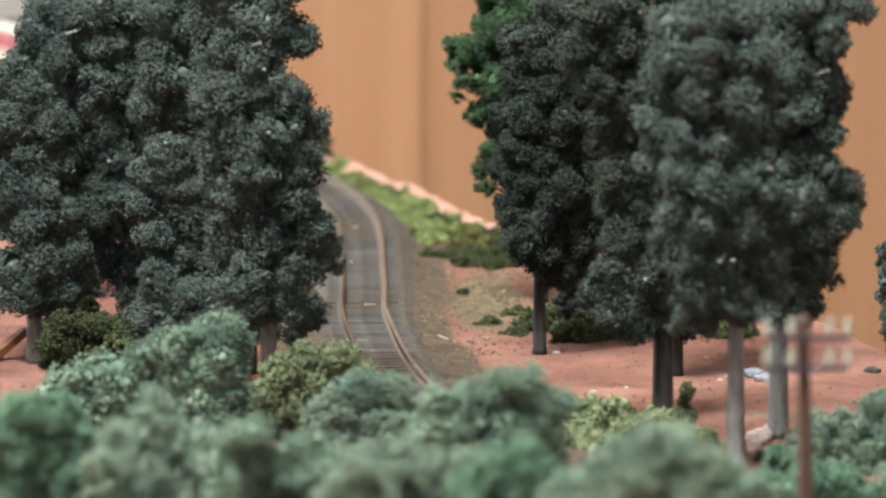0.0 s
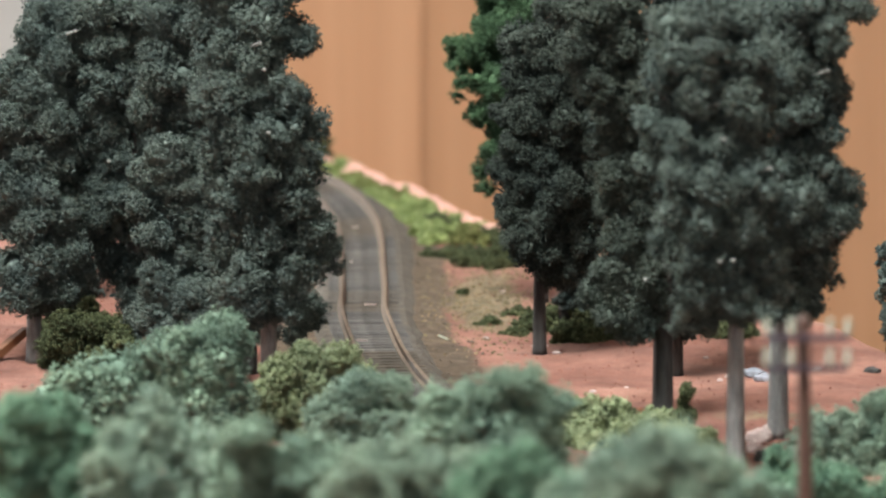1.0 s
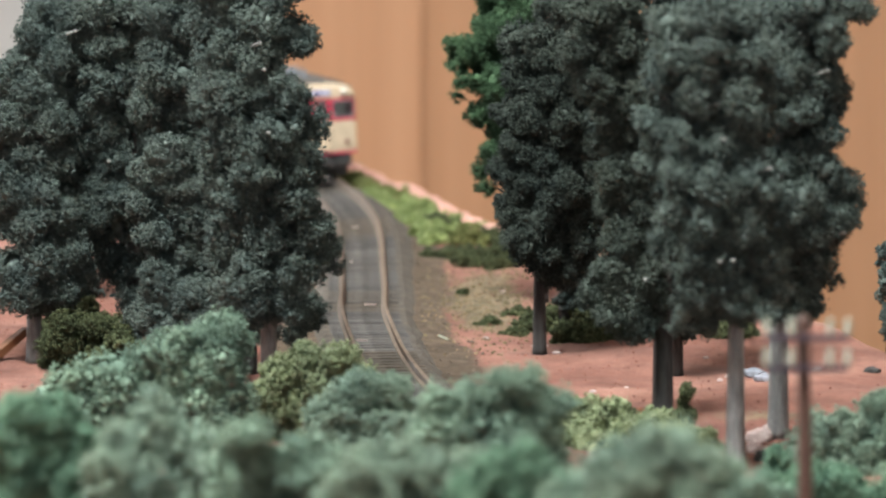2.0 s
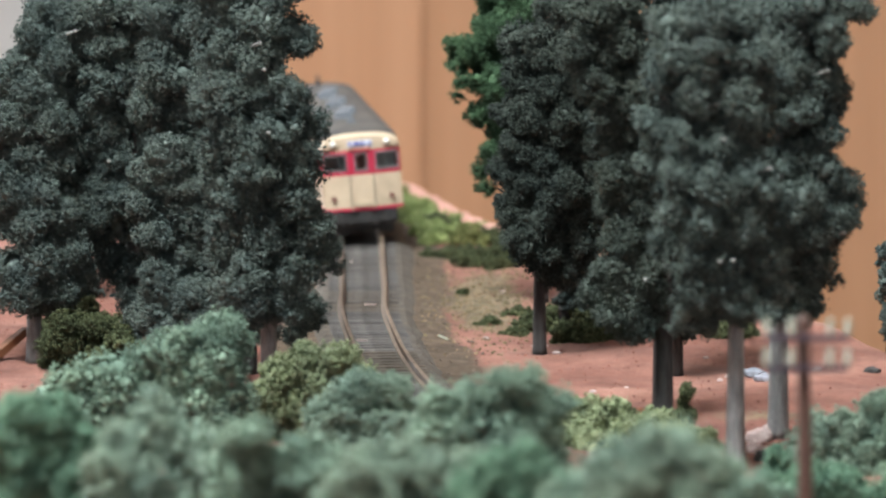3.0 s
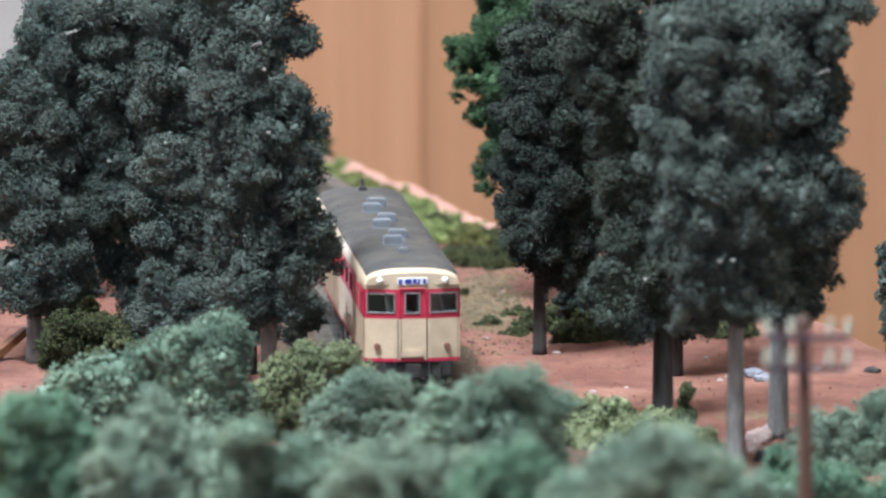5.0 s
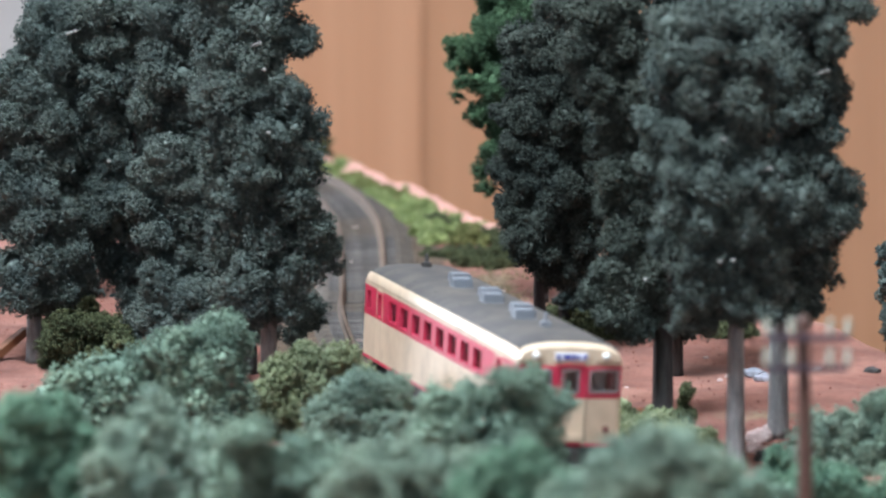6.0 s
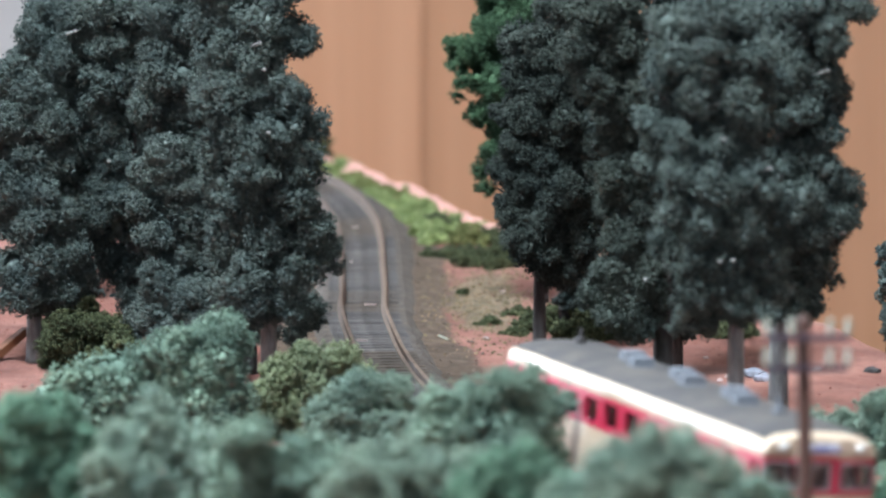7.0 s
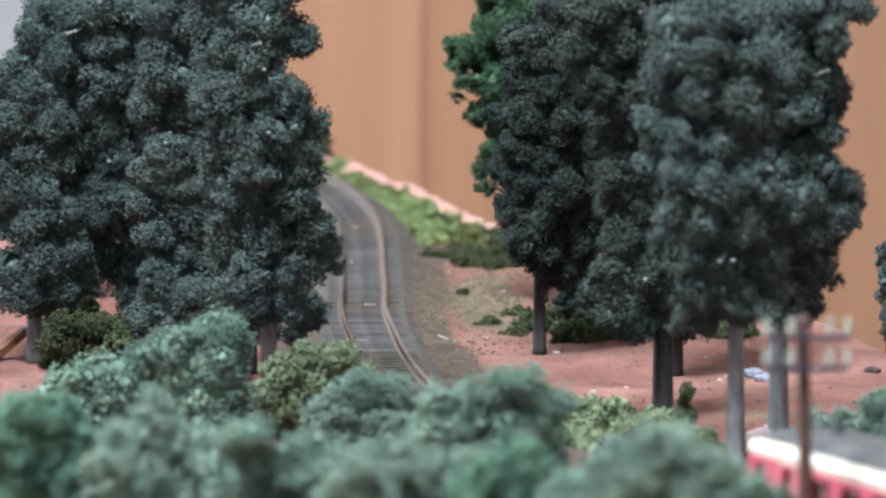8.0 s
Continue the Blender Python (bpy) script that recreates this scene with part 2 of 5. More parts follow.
ICO_F = np.array([(0, 11, 5), (0, 5, 1), (0, 1, 7), (0, 7, 10), (0, 10, 11), (1, 5, 9), (5, 11, 4), (11, 10, 2), (10, 7, 6), (7, 1, 8), (3, 9, 4), (3, 4, 2), (3, 2, 6), (3, 6, 8), (3, 8, 9), (4, 9, 5), (2, 4, 11), (6, 2, 10), (8, 6, 7), (9, 8, 1)])
TET_V = np.array([(1, 1, 1), (1, -1, -1), (-1, 1, -1), (-1, -1, 1)]) / 1.732
TET_F = np.array([(0, 1, 2), (0, 3, 1), (0, 2, 3), (1, 3, 2)])


def scatter(points, sizes, base_v, base_f, rng, jitter=0.35):
    """A jittered, randomly stretched and turned copy of a small solid at each point."""
    n = len(points)
    q = rng.normal(size=(n, 4))
    q /= np.linalg.norm(q, axis=1)[:, None]
    w, x, y, z = q.T
    rot = np.stack([1 - 2 * (y * y + z * z), 2 * (x * y - w * z), 2 * (x * z + w * y), 2 * (x * y + w * z), 1 - 2 * (x * x + z * z), 2 * (y * z - w * x), 2 * (x * z - w * y), 2 * (y * z + w * x), 1 - 2 * (x * x + y * y)], 1).reshape(n, 3, 3)
    v = base_v[None] * (1 + jitter * rng.uniform(-1, 1, (n, len(base_v), 1))) * rng.uniform(0.7, 1.3, (n, 1, 3)) * sizes[:, None, None]
    v = np.einsum("nij,nkj->nki", rot, v) + points[:, None]
    f = base_f[None] + (np.arange(n) * len(base_v))[:, None, None]
    return v.reshape(-1, 3), f.reshape(-1, base_f.shape[1])


def sphere_dirs(n, rng):
    d = rng.normal(size=(n, 3))
    return d / np.linalg.norm(d, axis=1)[:, None]


def crowd(big, size, rng, grain=1.7):
    """Covers large lobes with smaller knobs, so that a crown has clumps upon clumps."""
    big, size = np.array(big, float), np.array(size, float)
    n = np.maximum(4, 4.2 * (size / grain) ** 2).astype(int)
    c, r = np.repeat(big, n, 0), np.repeat(size, n)
    p = c + sphere_dirs(len(c), rng) * (r * rng.uniform(0.62, 1.0, len(c)))[:, None]
    keep = np.ones(len(p), bool)
    for lc, lr in zip(big, size):
        keep &= ((p - lc) ** 2).sum(1) > (0.55 * lr) ** 2
    p, r = p[keep], r[keep]
    return np.concatenate([big, p]), np.concatenate([size * 0.7, np.minimum(grain, r * 0.5) * rng.uniform(0.55, 1.2, len(p))])


OCT_V = np.array([(1, 0, 0), (-1, 0, 0), (0, 1, 0), (0, -1, 0), (0, 0, 1), (0, 0, -1)], float)
OCT_F = np.array([(0, 2, 4), (2, 1, 4), (1, 3, 4), (3, 0, 4), (2, 0, 5), (1, 2, 5), (3, 1, 5), (0, 3, 5)])


def foam_mass(name, lobes, radii, material, parent, rng, puff=0.4, per_area=0.3, cap=24000):
    """Clump foliage: crumbs of foam crowded on the knobs of a crown."""
    lobes, radii = np.array(lobes, float), np.array(radii, float)
    counts = np.maximum(5, (radii ** 2 * 12.57 * per_area / puff ** 2)).astype(int)
    c, r = np.repeat(lobes, counts, 0), np.repeat(radii, counts)
    d = sphere_dirs(len(c), rng)
    p = c + d * (r * rng.uniform(0.82, 1.15, len(c)))[:, None]
    # crumbs buried inside other knobs are left out
    alive = np.ones(len(p), bool)
    for lc, lr in zip(lobes, radii):
        if lr > 0.8:
            alive &= ((p - lc) ** 2).sum(1) > (0.78 * lr) ** 2
    p, d = p[alive], d[alive]
    if len(p) > cap:
        pick = rng.permutation(len(p))[:cap]
        p, d = p[pick], d[pick]
    v1, f1 = scatter(p, puff * rng.uniform(0.6, 1.3, len(p)), TET_V, TET_F, rng, 0.3)
    v3, f3 = scatter(lobes[radii > 2.2], radii[radii > 2.2] * 0.8, ICO_V, ICO_F, rng, 0.2)
    v4, f4 = scatter(lobes[radii <= 2.2], radii[radii <= 2.2] * 0.88, OCT_V, OCT_F, rng, 0.3)
    return mesh_from(name, np.concatenate([v1, v3, v4]), np.concatenate([f1, f3 + len(v1), f4 + len(v1) + len(v3)]), material, parent)


# ---- the track's line: knots 40 mm apart, x, y, rail height and cant ----
KNOTS = [
    (-72.9, 1806.59, -10.56, 0.01),
    (-62.26, 1768.13, -9.53, 0.02),
    (-52.76, 1729.36, -8.34, 0.03),
    (-44.35, 1690.35, -7.11, 0.05),
    (-36.77, 1651.16, -6.44, 0.06),
    (-30.02, 1611.84, -6.39, 0.08),
    (-24.77, 1572.34, -6.81, 0.1),
    (-21.29, 1532.5, -7.44, 0.08),
    (-19.77, 1492.25, -8.32, 0.06),
    (-19.0, 1451.75, -9.31, 0.03),
    (-18.11, 1411.2, -10.38, 0.01),
    (-17.82, 1370.75, -10.03, 0.0),
    (-15.86, 1330.37, -10.36, 0.01),
    (-12.72, 1290.25, -11.53, 0.01),
    (-7.46, 1250.33, -13.11, 0.0),
    (-0.83, 1210.64, -13.47, -0.02),
    (6.79, 1171.61, -13.7, -0.04),
    (16.3, 1133.66, -13.75, -0.07),
    (25.59, 1096.06, -14.14, -0.07),
    (36.6, 1057.61, -14.2, -0.06),
]
# both ends run on in wide curves
for k in range(6):
    (x0, y0, z0, _), (x1, y1, z1, _) = KNOTS[0], KNOTS[1]
    a = math.atan2(x1 - x0, y0 - y1) + 0.012
    KNOTS.insert(0, (x0 - 40 * math.sin(a), y0 + 40 * math.cos(a), z0 - 0.4, 0.0))
for k in range(8):
    (x0, y0, z0, _), (x1, y1, z1, _) = KNOTS[-2], KNOTS[-1]
    a = math.atan2(x1 - x0, y0 - y1) + 0.028
    KNOTS.append((x1 + 40 * math.sin(a), y1 - 40 * math.cos(a), -14.2, -0.06))
KNOTS = np.array(KNOTS)
STEP = 40.0


def line(s):
    """The track's place at s millimetres along it."""
    u = s / STEP + 6
    i = int(min(max(math.floor(u), 1), len(KNOTS) - 3))
    f = u - i
    a, b, c, d = KNOTS[i - 1:i + 3]
    return 0.5 * (2 * b + (c - a) * f + (2 * a - 5 * b + 4 * c - d) * f * f + (3 * b - a - 3 * c + d) * f ** 3)


def heading(s):
    d = line(s + 1)[:3] - line(s - 1)[:3]
    return d / np.linalg.norm(d)


def side(s):
    """The unit vector across the track, towards its left as the railcar runs, with the cant."""
    h = heading(s)
    y = np.cross((0, 0, 1), h)
    y /= np.linalg.norm(y)
    k = line(s)[3]
    return y * math.cos(k) + np.cross(h, y) * math.sin(k)


S_ALL = np.arange(-190, 1060, 5.0)
TRACK_XY = np.array([line(s)[:3] for s in S_ALL])
TRACK_SIDE = np.array([side(s) for s in S_ALL])


# ---- room ----
def slab(name, x0, x1, y0, y1, z0, z1, material, label, category):
    bm = bmesh.new()
    box(bm, x0 * 1000, x1 * 1000, y0 * 1000, y1 * 1000, z0 * 1000, z1 * 1000)
    return tagged(part(name, bm, material), label, category, kind="structure")


slab("floor", -1.9, 1.9, -1.3, 3.8, -0.95, -0.9, M_FLOOR, "brown wooden floor of the room", "floor")
slab("ceiling", -1.9, 1.9, -1.3, 3.8, 1.6, 1.65, M_CEILING, "plain white ceiling", "ceiling")
slab("wall_east", 1.8, 1.9, -1.3, 3.8, -0.9, 1.6, M_WALL, "plain white plaster wall", "wall")
slab("wall_north", -1.8, 1.8, 3.7, 3.8, -0.9, 1.6, M_WALL, "plain white plaster wall behind the cabinet", "wall")


def wall_with_window(name, axis, at, lo, hi, windows):
    """A wall 0.1 m thick with window openings through it."""
    bm = bmesh.new()
    stops = [lo] + [v for w in windows for v in w[:2]] + [hi]
    pieces = [(a, b, -0.9, 1.6) for a, b in zip(stops[::2], stops[1::2])]
    for w0, w1, z0, z1 in windows:
        pieces += [(w0, w1, -0.9, z0), (w0, w1, z1, 1.6)]
    for a, b, c, d in pieces:
        if axis == "x":
            box(bm, at * 1000, at * 1000 + 100, a * 1000, b * 1000, c * 1000, d * 1000)
        else:
            box(bm, a * 1000, b * 1000, at * 1000, at * 1000 + 100, c * 1000, d * 1000)
    return tagged(part(name, bm, M_WALL), "white plaster wall with a wide window opening", "wall", kind="structure")


wall_with_window("wall_west", "x", -1.9, -1.3, 3.8, [(3.08, 3.46, 0.13, 0.61)])
# the south opening is unseen, added to suit the fill lamp
wall_with_window("wall_south", "y", -1.3, -1.8, 1.8, [(-1.2, 0.6, 0.5, 1.4)])


def ceiling_lamp():
    top = empty("ceiling_lamp", "flat white square ceiling lamp with a glowing diffuser", "lamp", -420, 640, 1600)
    bm = bmesh.new()
    box(bm, -330, 330, -280, 280, -35, 0, 6)
    part("housing", bm, M_CEILING, top)
    bm = bmesh.new()
    box(bm, -310, 310, -260, 260, -60, -36, 8)
    m, n, l, b = nodes("lamp_diffuser", 0.5)
    b.inputs["Emission Color"].default_value, b.inputs["Emission Strength"].default_value = (0.96, 1.0, 0.98, 1), 3.0
    part("diffuser", bm, m, top)


ceiling_lamp()


def cabinet():
    """A tall veneered cabinet behind the layout, its rounded corner towards the layout."""
    top = empty("cabinet", "tall orange-brown wood veneer cabinet behind the layout", "cabinet", -5, 2130, -900)

    def board(name, x0, x1, y0, y1, z0, z1, bevel, turn):
        bm = bmesh.new()
        box(bm, x0, x1, y0, y1, z0, z1, bevel)
        ob = part(name, bm, M_PANEL, top)
        ob.matrix_basis = pose(0, 0, 0, 0, 0, turn)
        return ob

    side_panel = board("side_panel", -132, 1.5, 0, 60, 0, 2300, 4.0, 0)
    for f in side_panel.data.polygons:
        f.use_smooth = False
    board("door", -8.0, 660, 3.4, 23, 0, 2300, 1.5, 16)


cabinet()


# ---- terrain ----
def edge_x(y):
    """Where the modelled ground breaks off, on its far side."""
    return float(np.interp(y, [700, 900, 1150, 1335, 1440, 1540, 1660, 1760, 1900, 2100], [330, 250, 160, 87, 45, 10.6, -18, -45, -85, -130]))


def lip(y):
    """How far the cut board stands up along the edge: only beside the far curve."""
    return float(np.interp(y, [1420, 1480], [0.0, 1.0]))


GY, GB = [700, 1000, 1100, 1300, 1450, 1600, 1750, 2100], [-19.5, -19.0, -18.0, -15.5, -13.5, -11.0, -12.0, -17.0]
# gentle rises: x, y, radius, height
RISES = [(-28, 1690, 26, 3.0), (-8, 1610, 22, 2.2), (8, 1530, 20, 1.5), (28, 1452, 22, 2.2), (70, 1350, 30, 2.5), (-95, 1420, 45, 6.0), (-110, 1330, 20, 3.5), (60, 1240, 30, 1.2)]


def height(x, y):
    z = float(np.interp(y, GY, GB))
    for rx, ry, rr, rh in RISES:
        z += rh * math.exp(-((x - rx) ** 2 + ((y - ry) * 0.6) ** 2) / (rr * rr))
    z += 1.3 * noise.fractal((x * 0.03, y * 0.03, 0), 0.9, 2.0, 4) + 0.25 * noise.noise((x * 0.3, y * 0.3, 3))
    k = int(((TRACK_XY[:, :2] - (x, y)) ** 2).sum(1).argmin())
    d = abs(float((np.array((x, y)) - TRACK_XY[k, :2]) @ TRACK_SIDE[k, :2]))
    bed = TRACK_XY[k, 2] - 3.6
    f = min(max((d - 9.5) / 14.0, 0.0), 1.0)
    f = f * f * (3 - 2 * f)
    return bed * (1 - f) + z * f, d


def cover(x, y, d):
    """Shares of brown dirt, dry grass and bare foam on the ground."""
    n1 = noise.noise((x * 0.05, y * 0.03, 7))
    dirt = 1.0 - min(max((d - 15 - 5 * n1) / 9.0, 0.0), 1.0)
    grass = max(math.exp(-(((x - 9) / 13) ** 2 + ((y - 1400) / 55) ** 2)), 0.8 * math.exp(-(((x - 32) / 22) ** 2 + ((y - 1190) / 26) ** 2)), 0.7 * math.exp(-(((x - 60) / 22) ** 2 + ((y - 1215) / 14) ** 2)))
    rim = lip(y) * min(max(1.9 - (edge_x(y) - x) / 4.0, 0.0), 1.0)
    return dirt, grass * (0.8 + 0.4 * n1), rim


def ground():
    rows, cols = np.arange(700, 2080, 4.5), 110
    verts, shares = [], []
    for y in rows:
        e = edge_x(y)
        for k in range(cols):
            x = -330 + (e + 330) * (1 - (1 - k / (cols - 1)) ** 1.7)
            z, d = height(x, y)
            verts.append((x, y, z + 3.4 * lip(y) * min(max(0.0, 1.6 - (e - x) / 4.0), 1.0) * (0.8 + 0.4 * noise.noise((x * 0.2, y * 0.1, 5)))))
            shares.append((*cover(x, y, d), 1.0))
    n = len(rows)
    a = (np.arange(n - 1)[:, None] * cols + np.arange(cols - 1)[None]).ravel()
    faces = np.stack([a, a + 1, a + cols + 1, a + cols], 1)
    ob = mesh_from("ground", np.array(verts), faces, M_GROUND, smooth=True)
    layer = ob.data.color_attributes.new("cover", "FLOAT_COLOR", "POINT")
    layer.data.foreach_set("color", np.array(shares, np.float32).ravel())
    tagged(ob, "red-brown modelled earth with dry grass and dirt", "ground", kind="structure")
    # the cut foam board below the ground
    bm = bmesh.new()
    lo, hi = [], []
    line_pts = [(-330, 700), *((edge_x(y) - 0.5, y) for y in rows), (-330, 2075)]
    for x, y in line_pts:
        lo.append(bm.verts.new((x, y, -140)))
        hi.append(bm.verts.new((x, y, height(x, y)[0] + (-1.8 + 3.6 * lip(y) if x > -330 else -1))))
    for i in range(len(lo)):
        j = (i + 1) % len(lo)
        bm.faces.new((lo[i], lo[j], hi[j], hi[i]))
    bm.faces.new(lo[::-1])
    tagged(part("trim", bm, M_FOAM), "pink foam board edge under the modelled ground", "board", kind="structure")


ground()


def table():
    top = empty("table", "plain wooden table that carries the layout", "table", -20, 1390, -140)
    bm = bmesh.new()
    box(bm, -400, 400, -720, 720, -25, 0, 2)
    part("tabletop", bm, M_PLANK, top)
    for x in (-370, 370):
        for y in (-690, 690):
            bm = bmesh.new()
            box(bm, x - 22, x + 22, y - 22, y + 22, -760, -25, 2)
            part("leg", bm, M_PLANK, top)


table()


# ---- track ----
def track():
    top = empty("railway_track", "weathered narrow model railway track with rusty rails", "track", kind="structure")
    ss = np.arange(-185, 1050, 4.0)
    # ballast bed
    bm = bmesh.new()
    prev = None
    for s in ss:
        p, y = line(s), side(s)
        up = np.cross(heading(s), y)
        ring = []
        for w, z in ((-12.5, -4.4), (-9.3, -2.28), (9.3, -2.28), (12.5, -4.4)):
            jit = 0.35 * noise.noise((s * 0.2, w, 1))
            ring.append(bm.verts.new(Vector(p[:3] + y * (w + jit * 2) + up * (z + jit * 0.4))))
        if prev:
            for i in range(3):
                bm.faces.new((prev[i], ring[i], ring[i + 1], prev[i + 1]))
        prev = ring
    part("ballast_bed", bm, M_BALLAST, top)
    # rails with head, web and foot
    prof = [(-0.38, 0), (0.38, 0), (0.38, -0.5), (0.16, -0.7), (0.16, -1.6), (0.75, -1.85), (0.75, -2.05), (-0.75, -2.05), (-0.75, -1.85), (-0.16, -1.6), (-0.16, -0.7), (-0.38, -0.5)]
    for g in (-4.88, 4.88):
        bm = bmesh.new()
        prev = None
        for s in ss:
            p, y = line(s), side(s)
            up = np.cross(heading(s), y)
            ring = [bm.verts.new(Vector(p[:3] + y * (g + a) + up * b)) for a, b in prof]
            if prev:
                for i in range(len(prof)):
                    j = (i + 1) % len(prof)
                    bm.faces.new((prev[i], prev[j], ring[j], ring[i]))
            prev = ring
        bmesh.ops.recalc_face_normals(bm, faces=bm.faces)
        part("rail", bm, M_RAIL, top)
    # sleepers
    bm = bmesh.new()
    box(bm, -0.85, 0.85, -8.2, 8.2, -0.75, 0.0, 0.12)
    first = part("sleeper", bm, M_SLEEPER, top)
    data = first.data
    soil = data.copy()
    soil.materials[0] = M_SLEEPER_BROWN
    rng = np.random.default_rng(5)
    for k, s in enumerate(np.arange(40, 860, 3.9)):
        soiled = noise.noise((s * 0.02, 3.0, 1.0)) + 0.4 * noise.noise((s * 0.2, 7.0, 1.0)) > 0.12
        ob = first if k == 0 else new("sleeper", soil if soiled else data)
        ob.parent = top
        p, y, h = line(s), side(s), heading(s)
        up = np.cross(h, y)
        yy = y + h * rng.normal(0, 0.012)
        m = Matrix((h, yy, up)).transposed().to_4x4()
        m.translation = Vector((p[:3] + up * (-2.05 + rng.uniform(-0.12, 0.0)) + y * rng.normal(0, 0.15)) * MM)
        ob.matrix_basis = m
    # loose ballast between and beside the sleepers
    pts = []
    for _ in range(9000):
        s, w = rng.uniform(60, 700), rng.normal(0, 6.5)
        if abs(w) > 14 or abs(abs(w) - 4.88) < 0.8:
            continue
        p, y = line(s), side(s)
        pts.append(p[:3] + y * w + np.array((0, 0, -2.45 if abs(w) < 9.3 else -2.45 - (abs(w) - 9.3) * 0.6)))
    v, f = scatter(np.array(pts), rng.uniform(0.16, 0.42, len(pts)), TET_V, TET_F, rng)
    tagged(mesh_from("ballast_stones", v, f, M_STONES, top), kind="stuff")


track()


# ---- railcar: x forward, y to its left, z up from the rails, millimetres ----
def railcar():
    car = empty("railcar", "cream and crimson model diesel railcar with a grey roof", "train")
    HW, BOT, RB, RT, EAVE, FX = 9.65, 6.7, 15.35, 21.25, 22.2, 68.6
    wins = [35 - 10.8 * k for k in range(8)]

    def wall_panel(name, sgn):
        """A side wall with its real window openings, in three painted bands."""
        bm = bmesh.new()
        holes = [(c - 3.3, c + 3.3, 16.3, 20.2) for c in wins] + [(51.2, 54.2, 16.0, 20.4), (-54.5, -51.5, 16.0, 20.4), (62.0, 65.2, 16.6, 20.2), (-65.0, -61.5, 16.6, 20.2)]
        xs = sorted({-FX + 1.2, FX - 1.2, *(h[0] for h in holes), *(h[1] for h in holes)})
        zs = [BOT, BOT + 0.65, RB, 16.0, 16.3, 16.6, 20.2, 20.4, RT, EAVE]
        for x0, x1 in zip(xs, xs[1:]):
            for z0, z1 in zip(zs, zs[1:]):
                xm, zm = (x0 + x1) / 2, (z0 + z1) / 2
                if any(a < xm < b and c < zm < d for a, b, c, d in holes):
                    continue
                f = bm.faces.new([bm.verts.new((x, sgn * HW, z)) for x, z in ((x0, z0), (x1, z0), (x1, z1), (x0, z1))])
                f.material_index = 1 if zm < BOT + 0.65 or RB < zm < RT else 0
        for a, b, c, d in holes:
            loop = [(a, c), (b, c), (b, d), (a, d)]
            for (x0, z0), (x1, z1) in zip(loop, loop[1:] + loop[:1]):
                f = bm.faces.new([bm.verts.new(p) for p in ((x0, sgn * HW, z0), (x1, sgn * HW, z1), (x1, sgn * (HW - 0.7), z1), (x0, sgn * (HW - 0.7), z0))])
                f.material_index = 2
        bmesh.ops.remove_doubles(bm, verts=bm.verts, dist=0.001)
        wall = part(name, bm, [M_CREAM, M_RED, M_RED], car)
        for a, b, c, d in holes:
            bm = bmesh.new()
            box(bm, a, b, sgn * (HW - 0.55) - 0.1, sgn * (HW - 0.55) + 0.1, c, d)
            part("window_pane", bm, M_GLASS, wall)
            bm = bmesh.new()
            for x0, x1, z0, z1 in ((a - 0.25, b + 0.25, c - 0.25, c), (a - 0.25, b + 0.25, d, d + 0.25), (a - 0.25, a, c, d), (b, b + 0.25, c, d)):
                box(bm, x0, x1, sgn * HW - 0.08, sgn * HW + 0.12, z0, z1)
            part("window_frame", bm, M_RED, wall)
        # passenger doors: thin raised edges
        for c in (52.7, -53.0):
            bm = bmesh.new()
            for x0, x1, z0, z1, k in ((c - 2.9, c - 2.6, BOT + 0.7, RT, 0), (c + 2.6, c + 2.9, BOT + 0.7, RT, 0), (c - 2.6, c + 2.6, RT - 0.3, RT, 0)):
                box(bm, x0, x1, sgn * HW - 0.05, sgn * HW + 0.13, z0, z1)
            part("door_edge", bm, M_CREAM, wall)
        return wall

    wall_panel("side_wall", 1)
    wall_panel("side_wall", -1)

    # roof: an arch that bends down and draws in at both ends
    def arch(x):
        e = max(0.0, (abs(x) - 59.5) / (FX - 59.5))
        drop, draw = 1.55 * e ** 2.2, 0.55 * e ** 3
        out = []
        for k in range(17):
            a = math.pi * k / 16
            y = -math.cos(a)
            yy = math.copysign(abs(y) ** 0.75, y) * (HW + 0.1 - draw)
            out.append((yy, EAVE - 0.05 + (3.85 - drop) * math.sin(a) ** 0.72))
        return out

    bm = bmesh.new()
    stations = [-FX + 0.2, -67.6, -66, -63.5, -61, -58.5, *range(-50, 51, 10), 58.5, 61, 63.5, 66, 67.6, FX - 0.2]
    prev = None
    ends = []
    for x in stations:
        ring = [bm.verts.new((x, y, z)) for y, z in arch(x)]
        if prev:
            for k in range(16):
                f = bm.faces.new((prev[k], ring[k], ring[k + 1], prev[k + 1]))
                f.smooth = True
                # cream eaves and ends, grey top
                zm = (prev[k].co.z + ring[k + 1].co.z) / 2
                f.material_index = 1 if k in (0, 1, 14, 15) or abs(prev[k].co.x + ring[k].co.x) / 2 > 65.5 else 0
        prev = ring
        if abs(x) > 68:
            ends.append(ring)
    for ring in ends:
        f = bm.faces.new(ring)
        f.material_index = 1
    bmesh.ops.recalc_face_normals(bm, faces=bm.faces)
    roof = part("roof", bm, [M_ROOF, M_CREAM], car, "dusty grey arched roof with cream eaves")
    bm = bmesh.new()
    for sgn in (-1, 1):
        box(bm, -66.5, 66.5, sgn * 9.1 - 0.12, sgn * 9.1 + 0.12, 24.0, 24.2)
    bm2 = bm
    for x in (-52, -34, -14, 8, 28, 48):
        box(bm2, x - 0.1, x + 0.1, -7.2, 7.2, 25.3, 25.4)
    part("roof_seam", bm2, M_ROOF, roof)
    bm = bmesh.new()
    for k, c in enumerate((33.5, 24.0, 7.0, -2.5, -19.5, -29.0)):
        bm = bmesh.new()
